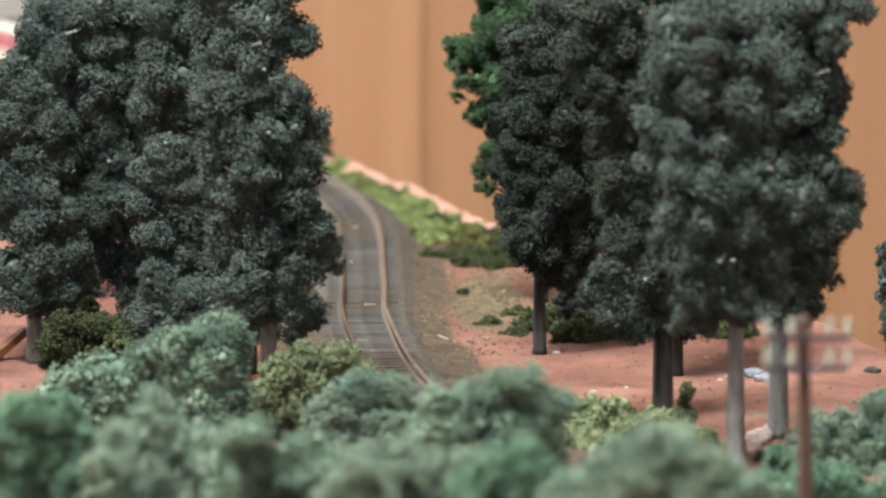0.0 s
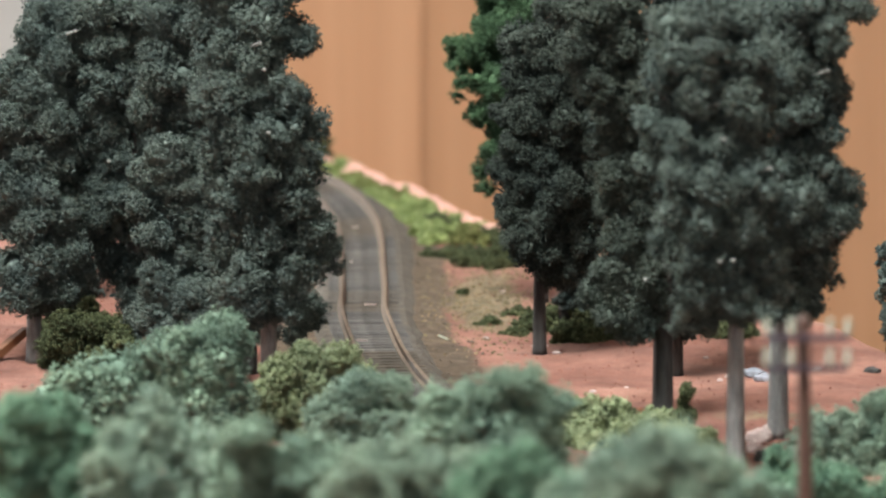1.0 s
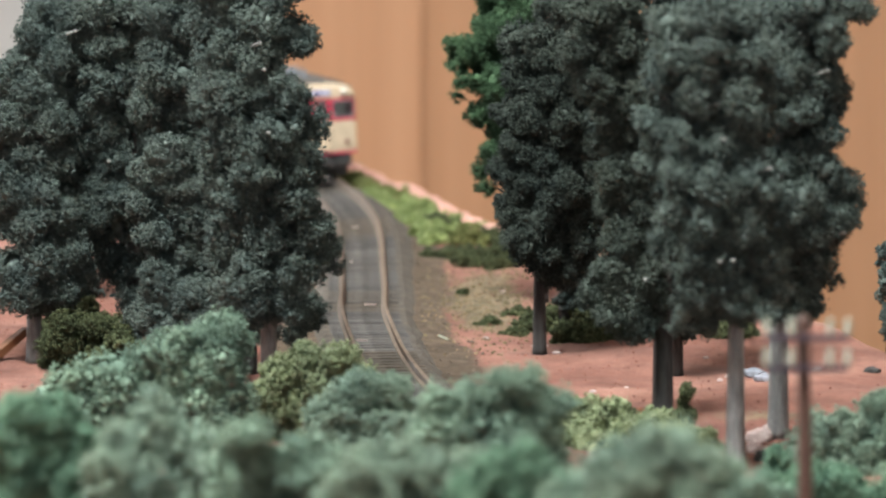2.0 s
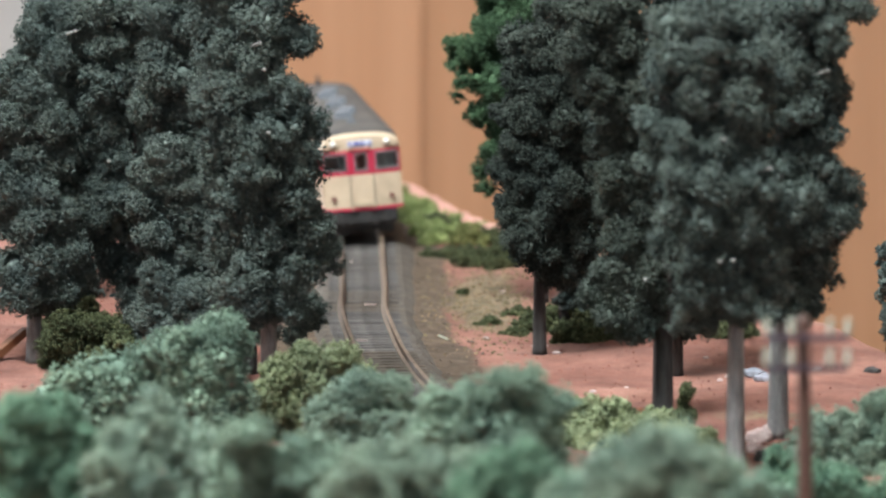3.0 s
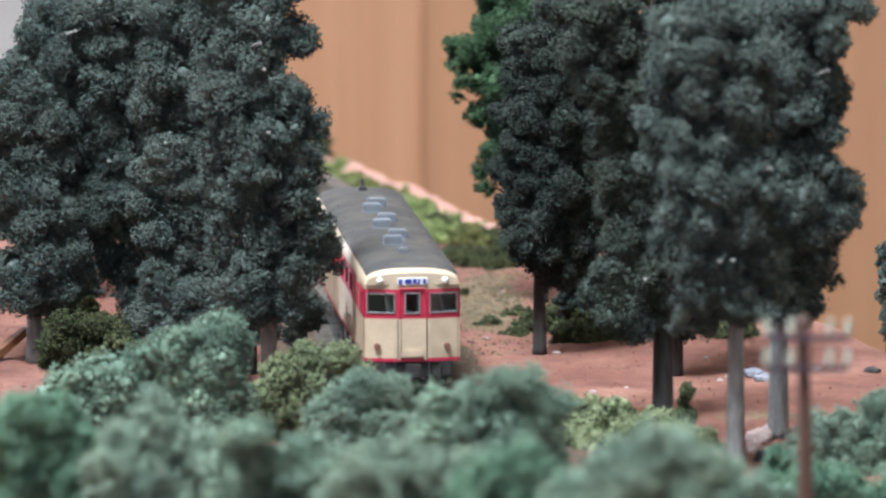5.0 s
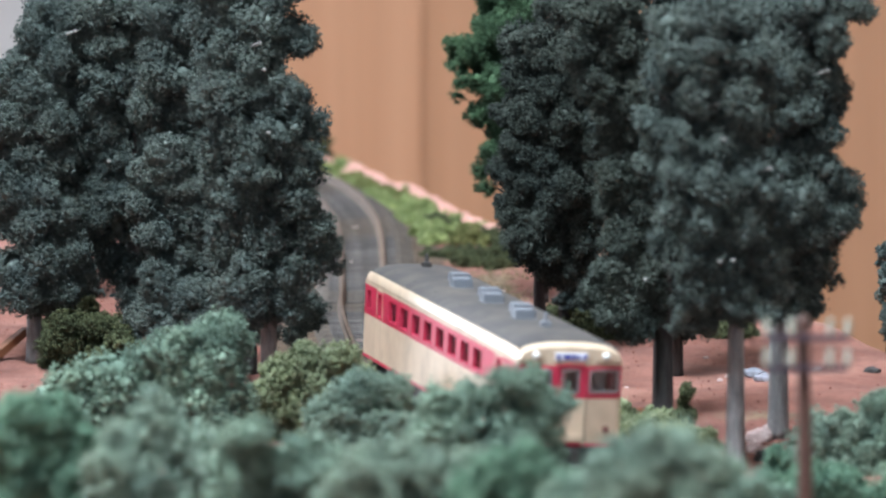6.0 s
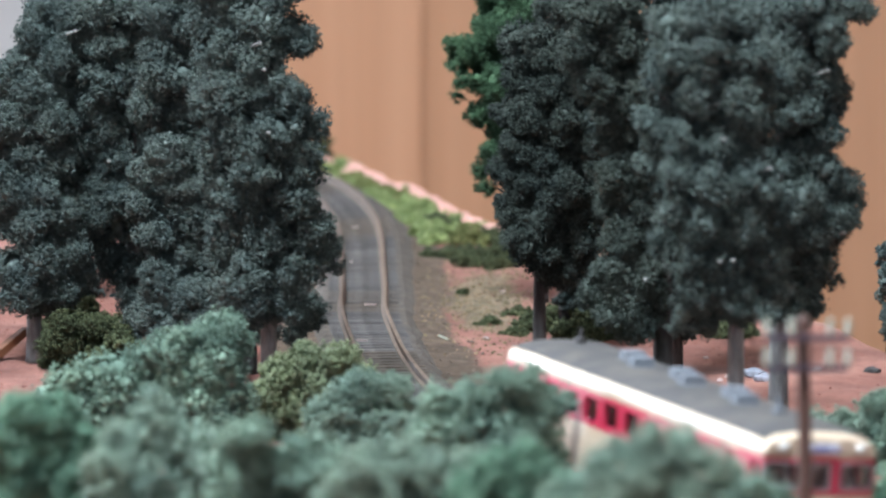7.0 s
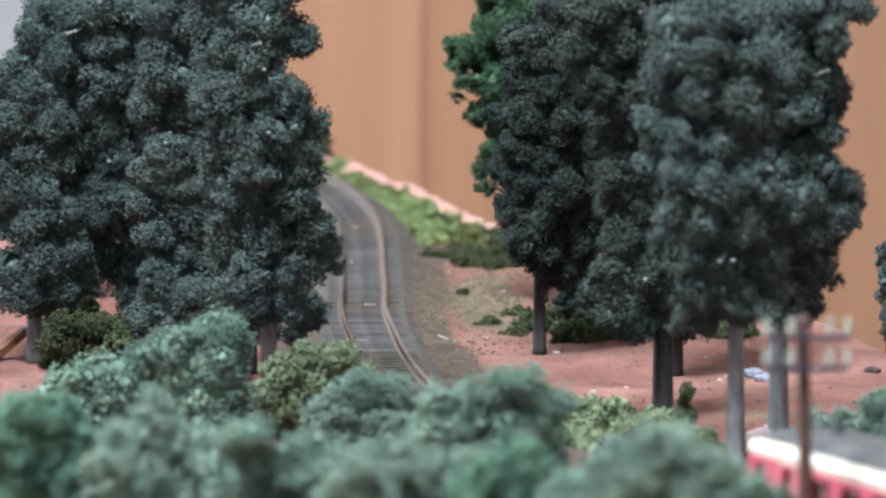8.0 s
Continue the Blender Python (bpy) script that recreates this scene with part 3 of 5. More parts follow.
        o = 0.9 if k % 2 else -0.9
        box(bm, c - 2.1, c + 2.1, o - 1.9, o + 1.9, 25.4, 27.6, 0.25)
        box(bm, c - 2.7, c + 2.7, o - 2.2, o + 2.2, 25.45, 26.0, 0.15)
        part("roof_vent", bm, M_VENT, roof, "square grey roof ventilator" if k == 0 else "")
    for x in (47.5, -55.5):
        bm = bmesh.new()
        box(bm, x - 1.0, x + 1.0, -0.9, 0.9, 25.7, 26.9, 0.2)
        lathe(bm, [(0.8, 0), (0.75, 0.5), (0.4, 0.8), (0.35, 2.1), (0.2, 2.3)], 10, (x, 0, 26.3))
        part("horn", bm, M_BLACK if x < 0 else M_VENT, roof)

    # ends
    def end_wall(name, sgn):
        bm = bmesh.new()
        holes = [(-8.9, -3.7, 16.7, 20.25), (-1.3, 1.3, 16.6, 20.3), (3.7, 8.9, 16.7, 20.25)]
        ys = sorted({-HW, -HW + 0.6, HW - 0.6, HW, -2.6, 2.6, *(h[0] for h in holes), *(h[1] for h in holes)})
        zs = [BOT, BOT + 0.65, RB, 16.6, 16.7, 20.25, 20.3, RT, EAVE, EAVE + 0.9]

        def px(y):
            return sgn * (FX - 1.3 * (abs(y) / HW) ** 4 - 0.25 * (abs(y) / HW) ** 2)

        for y0, y1 in zip(ys, ys[1:]):
            for z0, z1 in zip(zs, zs[1:]):
                ym, zm = (y0 + y1) / 2, (z0 + z1) / 2
                if any(a < ym < b and c < zm < d for a, b, c, d in holes):
                    continue
                if zm > EAVE and abs(ym) > 8.6:
                    continue
                f = bm.faces.new([bm.verts.new((px(y), y, z)) for y, z in ((y0, z0), (y1, z0), (y1, z1), (y0, z1))])
                f.material_index = 1 if zm < BOT + 0.65 or RB < zm < RT else 0
        for a, b, c, d in holes:
            loop = [(a, c), (b, c), (b, d), (a, d)]
            for (y0, z0), (y1, z1) in zip(loop, loop[1:] + loop[:1]):
                f = bm.faces.new([bm.verts.new(p) for p in ((px(y0), y0, z0), (px(y1), y1, z1), (px(y1) - sgn * 0.8, y1, z1), (px(y0) - sgn * 0.8, y0, z0))])
                f.material_index = 2
        bmesh.ops.remove_doubles(bm, verts=bm.verts, dist=0.001)
        wall = part(name, bm, [M_CREAM, M_RED, M_FRAME], car)
        for a, b, c, d in holes:
            m, w = px((a + b) / 2), (b - a) / 2
            x = (px(a) + px(b)) / 2
            t = math.atan2(px(b) - px(a), b - a)
            bm = bmesh.new()
            box(bm, -0.1, 0.1, -w, w, c, d)
            pane = part("windscreen", bm, M_GLASS, wall)
            pane.matrix_basis = pose((x - sgn * 0.55) * MM, (a + b) / 2 * MM, 0, 0, 0, -math.degrees(t))
            bm = bmesh.new()
            for y0, y1, z0, z1 in ((-w - 0.3, w + 0.3, c - 0.3, c), (-w - 0.3, w + 0.3, d, d + 0.3), (-w - 0.3, -w, c, d), (w, w + 0.3, c, d)):
                box(bm, -0.12, 0.14, y0, y1, z0, z1, 0.04)
            fr = part("windscreen_frame", bm, M_FRAME, wall, "grey metal window frame")
            fr.matrix_basis = pose((x + sgn * 0.05) * MM, (a + b) / 2 * MM, 0, 0, 0, -math.degrees(t))
        # end gangway door and its raised edges
        for y in (-2.6, 2.6):
            bm = bmesh.new()
            box(bm, sgn * FX - 0.1, sgn * FX + 0.25, y - 0.18, y + 0.18, BOT + 0.3, RB)
            part("door_edge", bm, M_CREAM, wall)
            bm = bmesh.new()
            box(bm, sgn * FX - 0.1, sgn * FX + 0.25, y - 0.18, y + 0.18, RB, RT)
            part("door_edge", bm, M_RED, wall)
        # thin dark strips stand in for the soft shading along the door seams
        for y in (-2.9, 2.9):
            bm = bmesh.new()
            box(bm, sgn * FX - 0.2, sgn * FX + 0.06, y - 0.1, y + 0.1, BOT + 0.7, RB)
            part("door_seam_shade", bm, M_ROOF, wall)
        bm = bmesh.new()
        box(bm, sgn * FX - 0.1, sgn * FX + 0.35, -2.6, 2.6, RT - 0.1, RT + 0.2, 0.08)
        part("door_head", bm, M_RED, wall)
        bm = bmesh.new()
        box(bm, sgn * FX - 0.1, sgn * FX + 0.4, -2.3, 2.3, BOT + 0.9, BOT + 2.3, 0.15)
        part("step_plate", bm, M_CREAM, wall)
        for y in (-7.0, 7.0):
            bm = bmesh.new()
            rod(bm, (sgn * (FX - 1.0), y, 9.7), (sgn * (FX - 0.15), y, 9.7), 0.72, 0.6, 14)
            part("tail_lamp", bm, M_TAIL, wall, "small dark red tail lamp")
            bm = bmesh.new()
            rod(bm, (sgn * (FX - 1.8), y * 0.93, 23.0), (sgn * (FX - 0.1), y * 0.93, 23.0), 1.0, 0.95, 14)
            lamp = part("headlamp_housing", bm, M_CREAM, wall)
            bm = bmesh.new()
            bmesh.ops.create_uvsphere(bm, u_segments=12, v_segments=8, radius=0.75, matrix=Matrix.Translation((sgn * (FX - 0.25), y * 0.93, 23.0)))
            part("headlamp", bm, M_LENS, lamp, "round clear headlamp lens")
        bm = bmesh.new()
        box(bm, sgn * FX - 0.4, sgn * FX + 0.25, -3.0, 3.0, 22.15, 23.55, 0.1)
        plate = part("destination_sign", bm, M_SIGNWHITE, wall, "white destination plate with blue marks")
        for y0, y1 in ((-2.7, -2.1), (-1.5, -0.2), (0.0, 0.9), (1.1, 1.5), (2.1, 2.7)):
            bm = bmesh.new()
            box(bm, sgn * FX + 0.2, sgn * FX + 0.33, y0, y1, 22.45, 23.3)
            part("mark", bm, M_SIGNBLUE, plate)
        # under the buffer beam: coupler, hoses, rail guard
        bm = bmesh.new()
        box(bm, sgn * 66 - 2.0, sgn * 66 + 2.0, -8.0, 8.0, 3.4, BOT - 0.05, 0.3)
        part("buffer_beam", bm, M_BLACK, wall)
        bm = bmesh.new()
        box(bm, sgn * 69 - 1.5, sgn * 69 + 1.5, -1.1, 1.1, 4.0, 6.2, 0.25)
        box(bm, sgn * 70.6 - 0.7, sgn * 70.6 + 0.7, -1.5, 1.5, 3.7, 6.4, 0.25)
        part("coupler", bm, M_BLACK, wall)
        bm = bmesh.new()
        for y in (-5.6, -3.4, 3.4, 5.6):
            rod(bm, (sgn * 68.3, y, 6.6), (sgn * 68.6, y * 0.97, 3.2), 0.22, 0.18, 8)
        part("hose", bm, M_BLACK, wall)
        bm = bmesh.new()
        for y in (-5.2, 5.2):
            box(bm, sgn * 65.5 - 0.6, sgn * 65.5 + 0.6, y - 1.8, y + 1.8, 0.7, 3.6, 0.2)
        box(bm, sgn * 65.2 - 0.4, sgn * 65.2 + 0.4, -7, 7, 1.5, 2.6, 0.15)
        part("rail_guard", bm, M_BLACK, wall)
        return wall

    end_wall("front_end", 1)
    end_wall("rear_end", -1)

    # inside: floor, seats, cab walls
    bm = bmesh.new()
    box(bm, -67, 67, -9.2, 9.2, BOT - 0.1, BOT + 0.7)
    body = part("floor_pan", bm, M_BLACK, car)
    for c in wins:
        bm = bmesh.new()
        for y in (-6.4, 6.4):
            box(bm, c - 0.7, c + 0.7, y - 2.3, y + 2.3, 10, 19.2, 0.3)
            box(bm, c - 3.2, c + 3.2, y - 2.3, y + 2.3, 9.5, 11.5, 0.3)
        part("seat", bm, M_SEAT, body)
    for x in (58, -58):
        bm = bmesh.new()
        box(bm, x - 0.3, x + 0.3, -9.0, -1.8, BOT + 0.7, 22)
        box(bm, x - 0.3, x + 0.3, 1.8, 9.0, BOT + 0.7, 22)
        part("bulkhead", bm, M_INNER, body)
    # pale rods added for the bright shapes of light in the windscreens
    for sgn in (-1, 1):
        for y in (-4.4, 6.2):
            bm = bmesh.new()
            rod(bm, (sgn * 66.0, y, 16.6), (sgn * 66.2, y - 0.9, 20.2), 0.55, 0.35, 8)
            part("bright_shape_rod", bm, M_INNER, body)
    # underframe boxes and bogies
    for x0, x1, y0, y1, z0 in ((-28, -12, -8.2, -2, 2.2), (-8, 6, -8.4, 8.4, 1.8), (10, 24, 2, 8.2, 2.4), (-26, -10, 3, 8.2, 2.6), (12, 27, -8.3, -3, 2.4)):
        bm = bmesh.new()
        box(bm, x0, x1, y0, y1, z0, BOT - 0.1, 0.4)
        part("equipment_box", bm, M_BLACK, body)
    for bx in (48, -48):
        bm = bmesh.new()
        for y in (-6.3, 6.3):
            box(bm, bx - 9.5, bx + 9.5, y - 0.7, y + 0.7, 2.3, 4.6, 0.4)
            for dx in (-7, 7):
                box(bm, bx + dx - 1.5, bx + dx + 1.5, y - 1.0, y + 1.0, 1.6, 4.8, 0.4)
            box(bm, bx - 2.2, bx + 2.2, y - 1.0, y + 1.0, 2.0, 5.6, 0.4)
        box(bm, bx - 2, bx + 2, -6, 6, 3, 6.6, 0.3)
        bogie = part("bogie", bm, M_BLACK, car)
        for dx in (-7, 7):
            bm = bmesh.new()
            rod(bm, (bx + dx, -5.5, 2.85), (bx + dx, 5.5, 2.85), 0.5, n=10)
            for y in (-4.9, 4.9):
                rod(bm, (bx + dx, y - 0.55, 2.85), (bx + dx, y + 0.55, 2.85), 2.8, n=24)
            part("wheelset", bm, M_STEEL, bogie)
    return car


CAR = railcar()


# ---- trees ----
def trunk_mesh(trunk_r, h1, seed, lean=0.0):
    bm = bmesh.new()
    pr = [(trunk_r * 1.25, 0), (trunk_r * 1.06, 2.0), (trunk_r, 6)]
    pr += [(trunk_r * (1 - 0.7 * k), 6 + (h1 - 8) * k) for k in (0.2, 0.4, 0.6, 0.8, 1.0)]
    lathe(bm, pr, 16)
    for v in bm.verts:
        a = math.atan2(v.co.y, v.co.x)
        g = 1 + 0.10 * noise.noise((math.cos(a) * 2.2, math.sin(a) * 2.2, seed)) + 0.05 * math.sin(a * 7 + seed)
        v.co.x, v.co.y = v.co.x * g + lean * v.co.z, v.co.y * g
    for f in bm.faces:
        f.smooth = True
    return bm


def tree(trunk_x, trunk_y, profile, material, bark, label, seed, trunk_r=1.8, lobe=5.6, twigs=1, lean=0.0, puff=0.5, cap=34000):
    """A foam tree: profile gives (height, half-width, shift) up the crown, millimetres above the ground."""
    rng = np.random.default_rng(seed)
    z0 = height(trunk_x, trunk_y)[0]
    top = empty("tree", label, "tree", trunk_x, trunk_y, z0 - 0.6, "trees on the layout")
    hs, ws, cs = (np.array(c, float) for c in zip(*profile))
    h0, h1 = hs[0], hs[-1]
    part("trunk", trunk_mesh(trunk_r, h1, seed, lean), bark, top)
    big, size = [], []
    h = h0
    while h < h1 - 0.5:
        w, c = np.interp(h, hs, ws), np.interp(h, hs, cs)
        r_l = min(lobe, max(1.3, w * 0.42))
        ring = max(3, int(2 * math.pi * max(w - r_l * 0.7, 1) / (r_l * 1.9)))
        a0 = rng.uniform(0, 6.28)
        for k in range(ring):
            a = a0 + 6.283 * k / ring + rng.normal(0, 0.3)
            r = r_l * rng.uniform(0.5, 1.4)
            d = max(w - r * rng.uniform(0.7, 1.1) - (rng.uniform(1.5, 5.0) if rng.uniform() < 0.42 else 0), 0.2)
            big.append((c + d * math.cos(a), d * math.sin(a) * 0.95, max(h + rng.normal(0, 2.0), h0 + r * 0.75)))
            size.append(r)
        big.append((c, 0, h))
        size.append(max(w * 0.42, 1.2))
        h += r_l * 1.2
    # small tufts that break the outline
    for _ in range(int(len(big) * 0.5)):
        h = rng.uniform(h0, h1)
        w, c, a = np.interp(h, hs, ws), np.interp(h, hs, cs), rng.uniform(0, 6.283)
        d = w - rng.uniform(0.2, 1.6)
        big.append((c + d * math.cos(a), d * math.sin(a), h))
        size.append(rng.uniform(0.9, 1.9))
    lobes, radii = crowd(big, size, rng)
    foam_mass("crown", lobes, radii, material, top, rng, puff, 0.42, cap)
    for _ in range(twigs):
        bm = bmesh.new()
        h, a = rng.uniform(h0 + 3, h1 - 8), rng.uniform(-2.6, -0.5)
        w, c = np.interp(h, hs, ws), np.interp(h, hs, cs)
        d = Vector((math.cos(a), math.sin(a), rng.uniform(-0.1, 0.35)))
        p = Vector((c + lean * h, 0, h))
        rod(bm, p, p + d * (w + rng.uniform(0.6, 2.0)), 0.55, 0.25, 7)
        part("branch", bm, M_TWIG, top)
    return top


def clump_cloud(clumps, rng, back=True):
    """Sets the main clumps of a crown round its axis; gives centres and radii."""
    c = np.array(clumps, float)
    pts, rad = [], []
    for x, z, r in c:
        near = c[np.abs(c[:, 1] - z) < 9]
        lo, hi = (near[:, 0] - near[:, 2]).min(), (near[:, 0] + near[:, 2]).max()
        mid, w = (lo + hi) / 2, max((hi - lo) / 2 - r, 0.0)
        dy = math.sqrt(max(w * w - (x - mid) ** 2, 0.0)) * rng.uniform(0.55, 1.0)
        pts.append((x, -dy + rng.normal(0, 0.8), z))
        rad.append(r * 0.86)
        if back and dy > 2.5:
            pts.append((x + rng.normal(0, 1.2), dy, z + rng.normal(0, 2)))
            rad.append(r * rng.uniform(0.75, 0.95))
        if w > 4.0:
            pts.append((mid + 0.35 * (x - mid), 0.0, z))
            rad.append(min(0.45 * w + 0.8, r * 1.05))
    return np.array(pts), np.array(rad)


def bridge(pts, rad):
    """Smaller clumps between neighbours, a little further in."""
    d = ((pts[:, None] - pts[None]) ** 2).sum(2)
    p2, r2 = [], []
    for i, row in enumerate(d):
        for j in np.argsort(row)[1:4]:
            if i < j:
                m = (pts[i] + pts[j]) / 2
                p2.append((m[0], m[1] + 2.7 * (1 if m[1] <= 0 else -1), m[2]))
                r2.append(0.74 * min(rad[i], rad[j]))
    return np.concatenate([pts, np.array(p2)]), np.concatenate([rad, np.array(r2)])


def foam_crown(name, pts, rad, material, parent, rng, cap, puff=0.31, grain=1.45):
    """Foam on uneven clumps: knobs crowd on each clump and crumbs on each knob."""
    n = np.maximum(7, 5.0 * (rad / grain) ** 2).astype(int)
    own = np.repeat(np.arange(len(rad)), n)
    d = sphere_dirs(len(own), rng)
    ks = np.minimum(grain, rad[own] * 0.5) * rng.uniform(0.45, 1.25, len(own))
    warp = np.array([noise.noise(Vector(v) * 1.7 + Vector((float(o), 0, 0))) for v, o in zip(d, own)])
    kp = pts[own] + d * (rad[own] * (0.80 + 0.22 * warp) * rng.uniform(0.9, 1.06, len(own)))[:, None]
    keep = np.ones(len(kp), bool)
    for k, (p, r) in enumerate(zip(pts, rad)):
        keep &= (((kp - p) ** 2).sum(1) > (0.66 * r) ** 2) | (own == k)
    kp, ks = kp[keep], ks[keep]
    # crumbs over the knobs, fewer on the side that leans away
    m = np.maximum(6, ks ** 2 * 12.57 * 0.5 / puff ** 2).astype(int)
    kid = np.repeat(np.arange(len(ks)), m)
    cp = kp[kid] + sphere_dirs(len(kid), rng) * (ks[kid] * rng.uniform(0.7, 1.5, len(kid)))[:, None]
    some = (cp[:, 1] < 2.0) | (rng.uniform(size=len(cp)) < 0.3)
    cp = cp[some]
    alive = np.ones(len(cp), bool)
    for p, r in zip(pts, rad):
        alive &= ((cp - p) ** 2).sum(1) > (0.70 * r) ** 2
    cp = cp[alive]
    order = np.argsort(cp[:, 2])
    cp = cp[order]
    alive = np.ones(len(cp), bool)
    for p, r in zip(kp, ks):
        i, j = np.searchsorted(cp[:, 2], (p[2] - r * 0.8, p[2] + r * 0.8))
        alive[i:j] &= ((cp[i:j] - p) ** 2).sum(1) > (0.7 * r) ** 2
    cp = cp[alive]
    if len(cp) > cap:
        cp = cp[rng.permutation(len(cp))[:cap]]
    v1, f1 = scatter(cp, puff * rng.uniform(0.5, 1.35, len(cp)), TET_V, TET_F, rng, 0.3)
    v2, f2 = scatter(kp, ks * 0.68, OCT_V, OCT_F, rng, 0.3)
    v3, f3 = scatter(pts, rad * 0.60, ICO_V, ICO_F, rng, 0.12)
    return mesh_from(name, np.concatenate([v1, v2, v3]), np.concatenate([f1, f2 + len(v1), f3 + len(v1) + len(v2)]), material, parent, True)


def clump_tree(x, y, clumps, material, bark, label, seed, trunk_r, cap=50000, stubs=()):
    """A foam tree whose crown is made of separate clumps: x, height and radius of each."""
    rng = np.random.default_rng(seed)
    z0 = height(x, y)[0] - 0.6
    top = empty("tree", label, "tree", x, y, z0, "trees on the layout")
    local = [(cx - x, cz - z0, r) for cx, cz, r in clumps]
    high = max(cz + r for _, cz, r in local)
    part("trunk", trunk_mesh(trunk_r, high - 4, seed), bark, top)
    # bare limbs carry the outer clumps
    for cx, cz, r in local[::4]:
        bm = bmesh.new()
        rod(bm, (0, 0, cz - 6), (cx * 0.8, 0, cz), 0.7, 0.3, 7)
        part("branch", bm, bark, top)
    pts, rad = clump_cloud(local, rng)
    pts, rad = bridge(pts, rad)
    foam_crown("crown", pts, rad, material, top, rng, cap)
    # pale twig ends that stick out of the foam: place, height and reach sideways
    for k, (cx, cz, dx) in enumerate(stubs):
        cx, cz = cx - x, cz - z0
        near = ((pts[:, 0] - cx) ** 2 + (pts[:, 2] - cz) ** 2 < (rad * 0.8) ** 2)
        front = float((pts[near, 1] - rad[near]).min()) if near.any() else -8.0
        bm = bmesh.new()
        rod(bm, (cx - dx, front + 2.5, cz - abs(dx) * 0.4), (cx, front - 1.6, cz), 0.26, 0.36, 8)
        bmesh.ops.create_icosphere(bm, subdivisions=1, radius=0.42, matrix=Matrix.Translation((cx, front - 1.6, cz)))
        part("twig", bm, M_TWIG_PALE, top, "pale bare twig end" if k == 0 else "")
    return top


def clump_bush(y, clumps, material, label, group, cap=17000):
    """A foliage bush of separate clumps standing on fuller foliage down to the ground."""
    rng = np.random.default_rng(int(y + abs(clumps[0][0]) * 10))
    x = sum(c[0] for c in clumps) / len(clumps)
    z0 = height(x, y)[0] - 0.5
    top = empty("bush", label, "bush", x, y, z0, group)
    local = [(cx - x, cz - z0, r) for cx, cz, r in clumps]
    pts = [(cx, rng.normal(0, 1.5) + (cz - 12) * 0.15, cz) for cx, cz, r in local]
    rad = [r * 0.88 for _, _, r in local]
    for cx, cz, r in local:
        z = cz - r * 1.3
        while z > 0:
            pts.append((cx + rng.normal(0, 1), rng.normal(2.0, 1.5), z))
            rad.append(r)
            z -= r * 1.4
        pts.append((cx + rng.normal(0, 1.5), r * 1.1, cz - r * 0.6))
        rad.append(r * 0.9)
    pts, rad = np.array(pts), np.array(rad)
    count = 3
    seeds = pts[:count]
    owner = ((pts[:, None] - seeds[None]) ** 2).sum(2).argmin(1)
    for k in range(count):
        if (owner == k).any():
            foam_crown("foliage_clump", pts[owner == k], rad[owner == k], material, top, rng, cap // count, 0.36, 1.5)
    return top


TALL = "tall dark grey-green foam tree on a bare trunk"
SLIM = "slim olive foam tree on a thin dark trunk"
DIM = "dark foam tree in the shade behind other trees"
GREENT = "deep green foam tree behind darker trees"
# the next five rear crowns carry their shade in the foam colour
tree(-83.7, 1380, [(0.1, 8.2, 0.6), (20.4, 10.1, 0.0), (39.4, 10.7, -0.6), (50.0, 9.0, 1.5), (56.0, 6.0, 4.0), (60.0, 2.5, 5.0)], M_PINE_SHADED, M_BARK_DARK, DIM, 5, 1.6, cap=9000)
tree(-55.3, 1348, [(-3.3, 4.6, 0.3), (4.1, 7.7, 0.3), (24.0, 9.1, 0.1), (42.5, 9.2, 0.2), (61.0, 8.9, 0.3), (73.3, 8.4, 0.2), (80.6, 6.5, 0.3), (88.0, 1.8, -0.0)], M_PINE_SHADED, M_BARK_DARK, DIM, 6, 1.4, cap=9000)
tree(-68.8, 1385, [(-5.6, 5.1, 1.3), (2.0, 7.6, 0.6), (19.8, 9.0, 0.1), (45.2, 9.5, -0.0), (64.2, 8.9, -0.0), (75.5, 7.3, 0.3), (84.4, 2.5, -0.0)], M_PINE_SHADED, M_BARK_DARK, DIM, 7, 1.4, cap=9000)
tree(26.6, 1350, [(6.4, 4.6, 2.8), (15.0, 4.6, 2.8), (26.2, 6.8, 3.1), (42.3, 8.0, 3.1), (58.3, 7.4, 3.7), (69.4, 7.7, 3.4), (78.0, 5.5, 3.1), (86.6, 1.8, 3.1)], M_PINE_SHADED, M_BARK_DARK, DIM, 10, 1.3, cap=9000)
tree(48.7, 1282, [(9.5, 4.1, 1.8), (12.4, 8.2, 2.3), (25.4, 10.0, 1.8), (43.0, 10.5, 1.2), (66.5, 10.0, 1.8), (84.0, 6.4, 1.8), (89.8, 2.3, 2.3)], M_PINE_SHADED, M_BARK_DARK, DIM, 12, 1.2, cap=9000)
tree(96.0, 1320, [(2.8, 2.4, -0.0), (10.1, 3.4, 0.2), (21.0, 3.0, 0.1), (24.0, 1.8, -0.0)], M_PINE, M_BARK_DARK, SLIM, 15, 1.2)
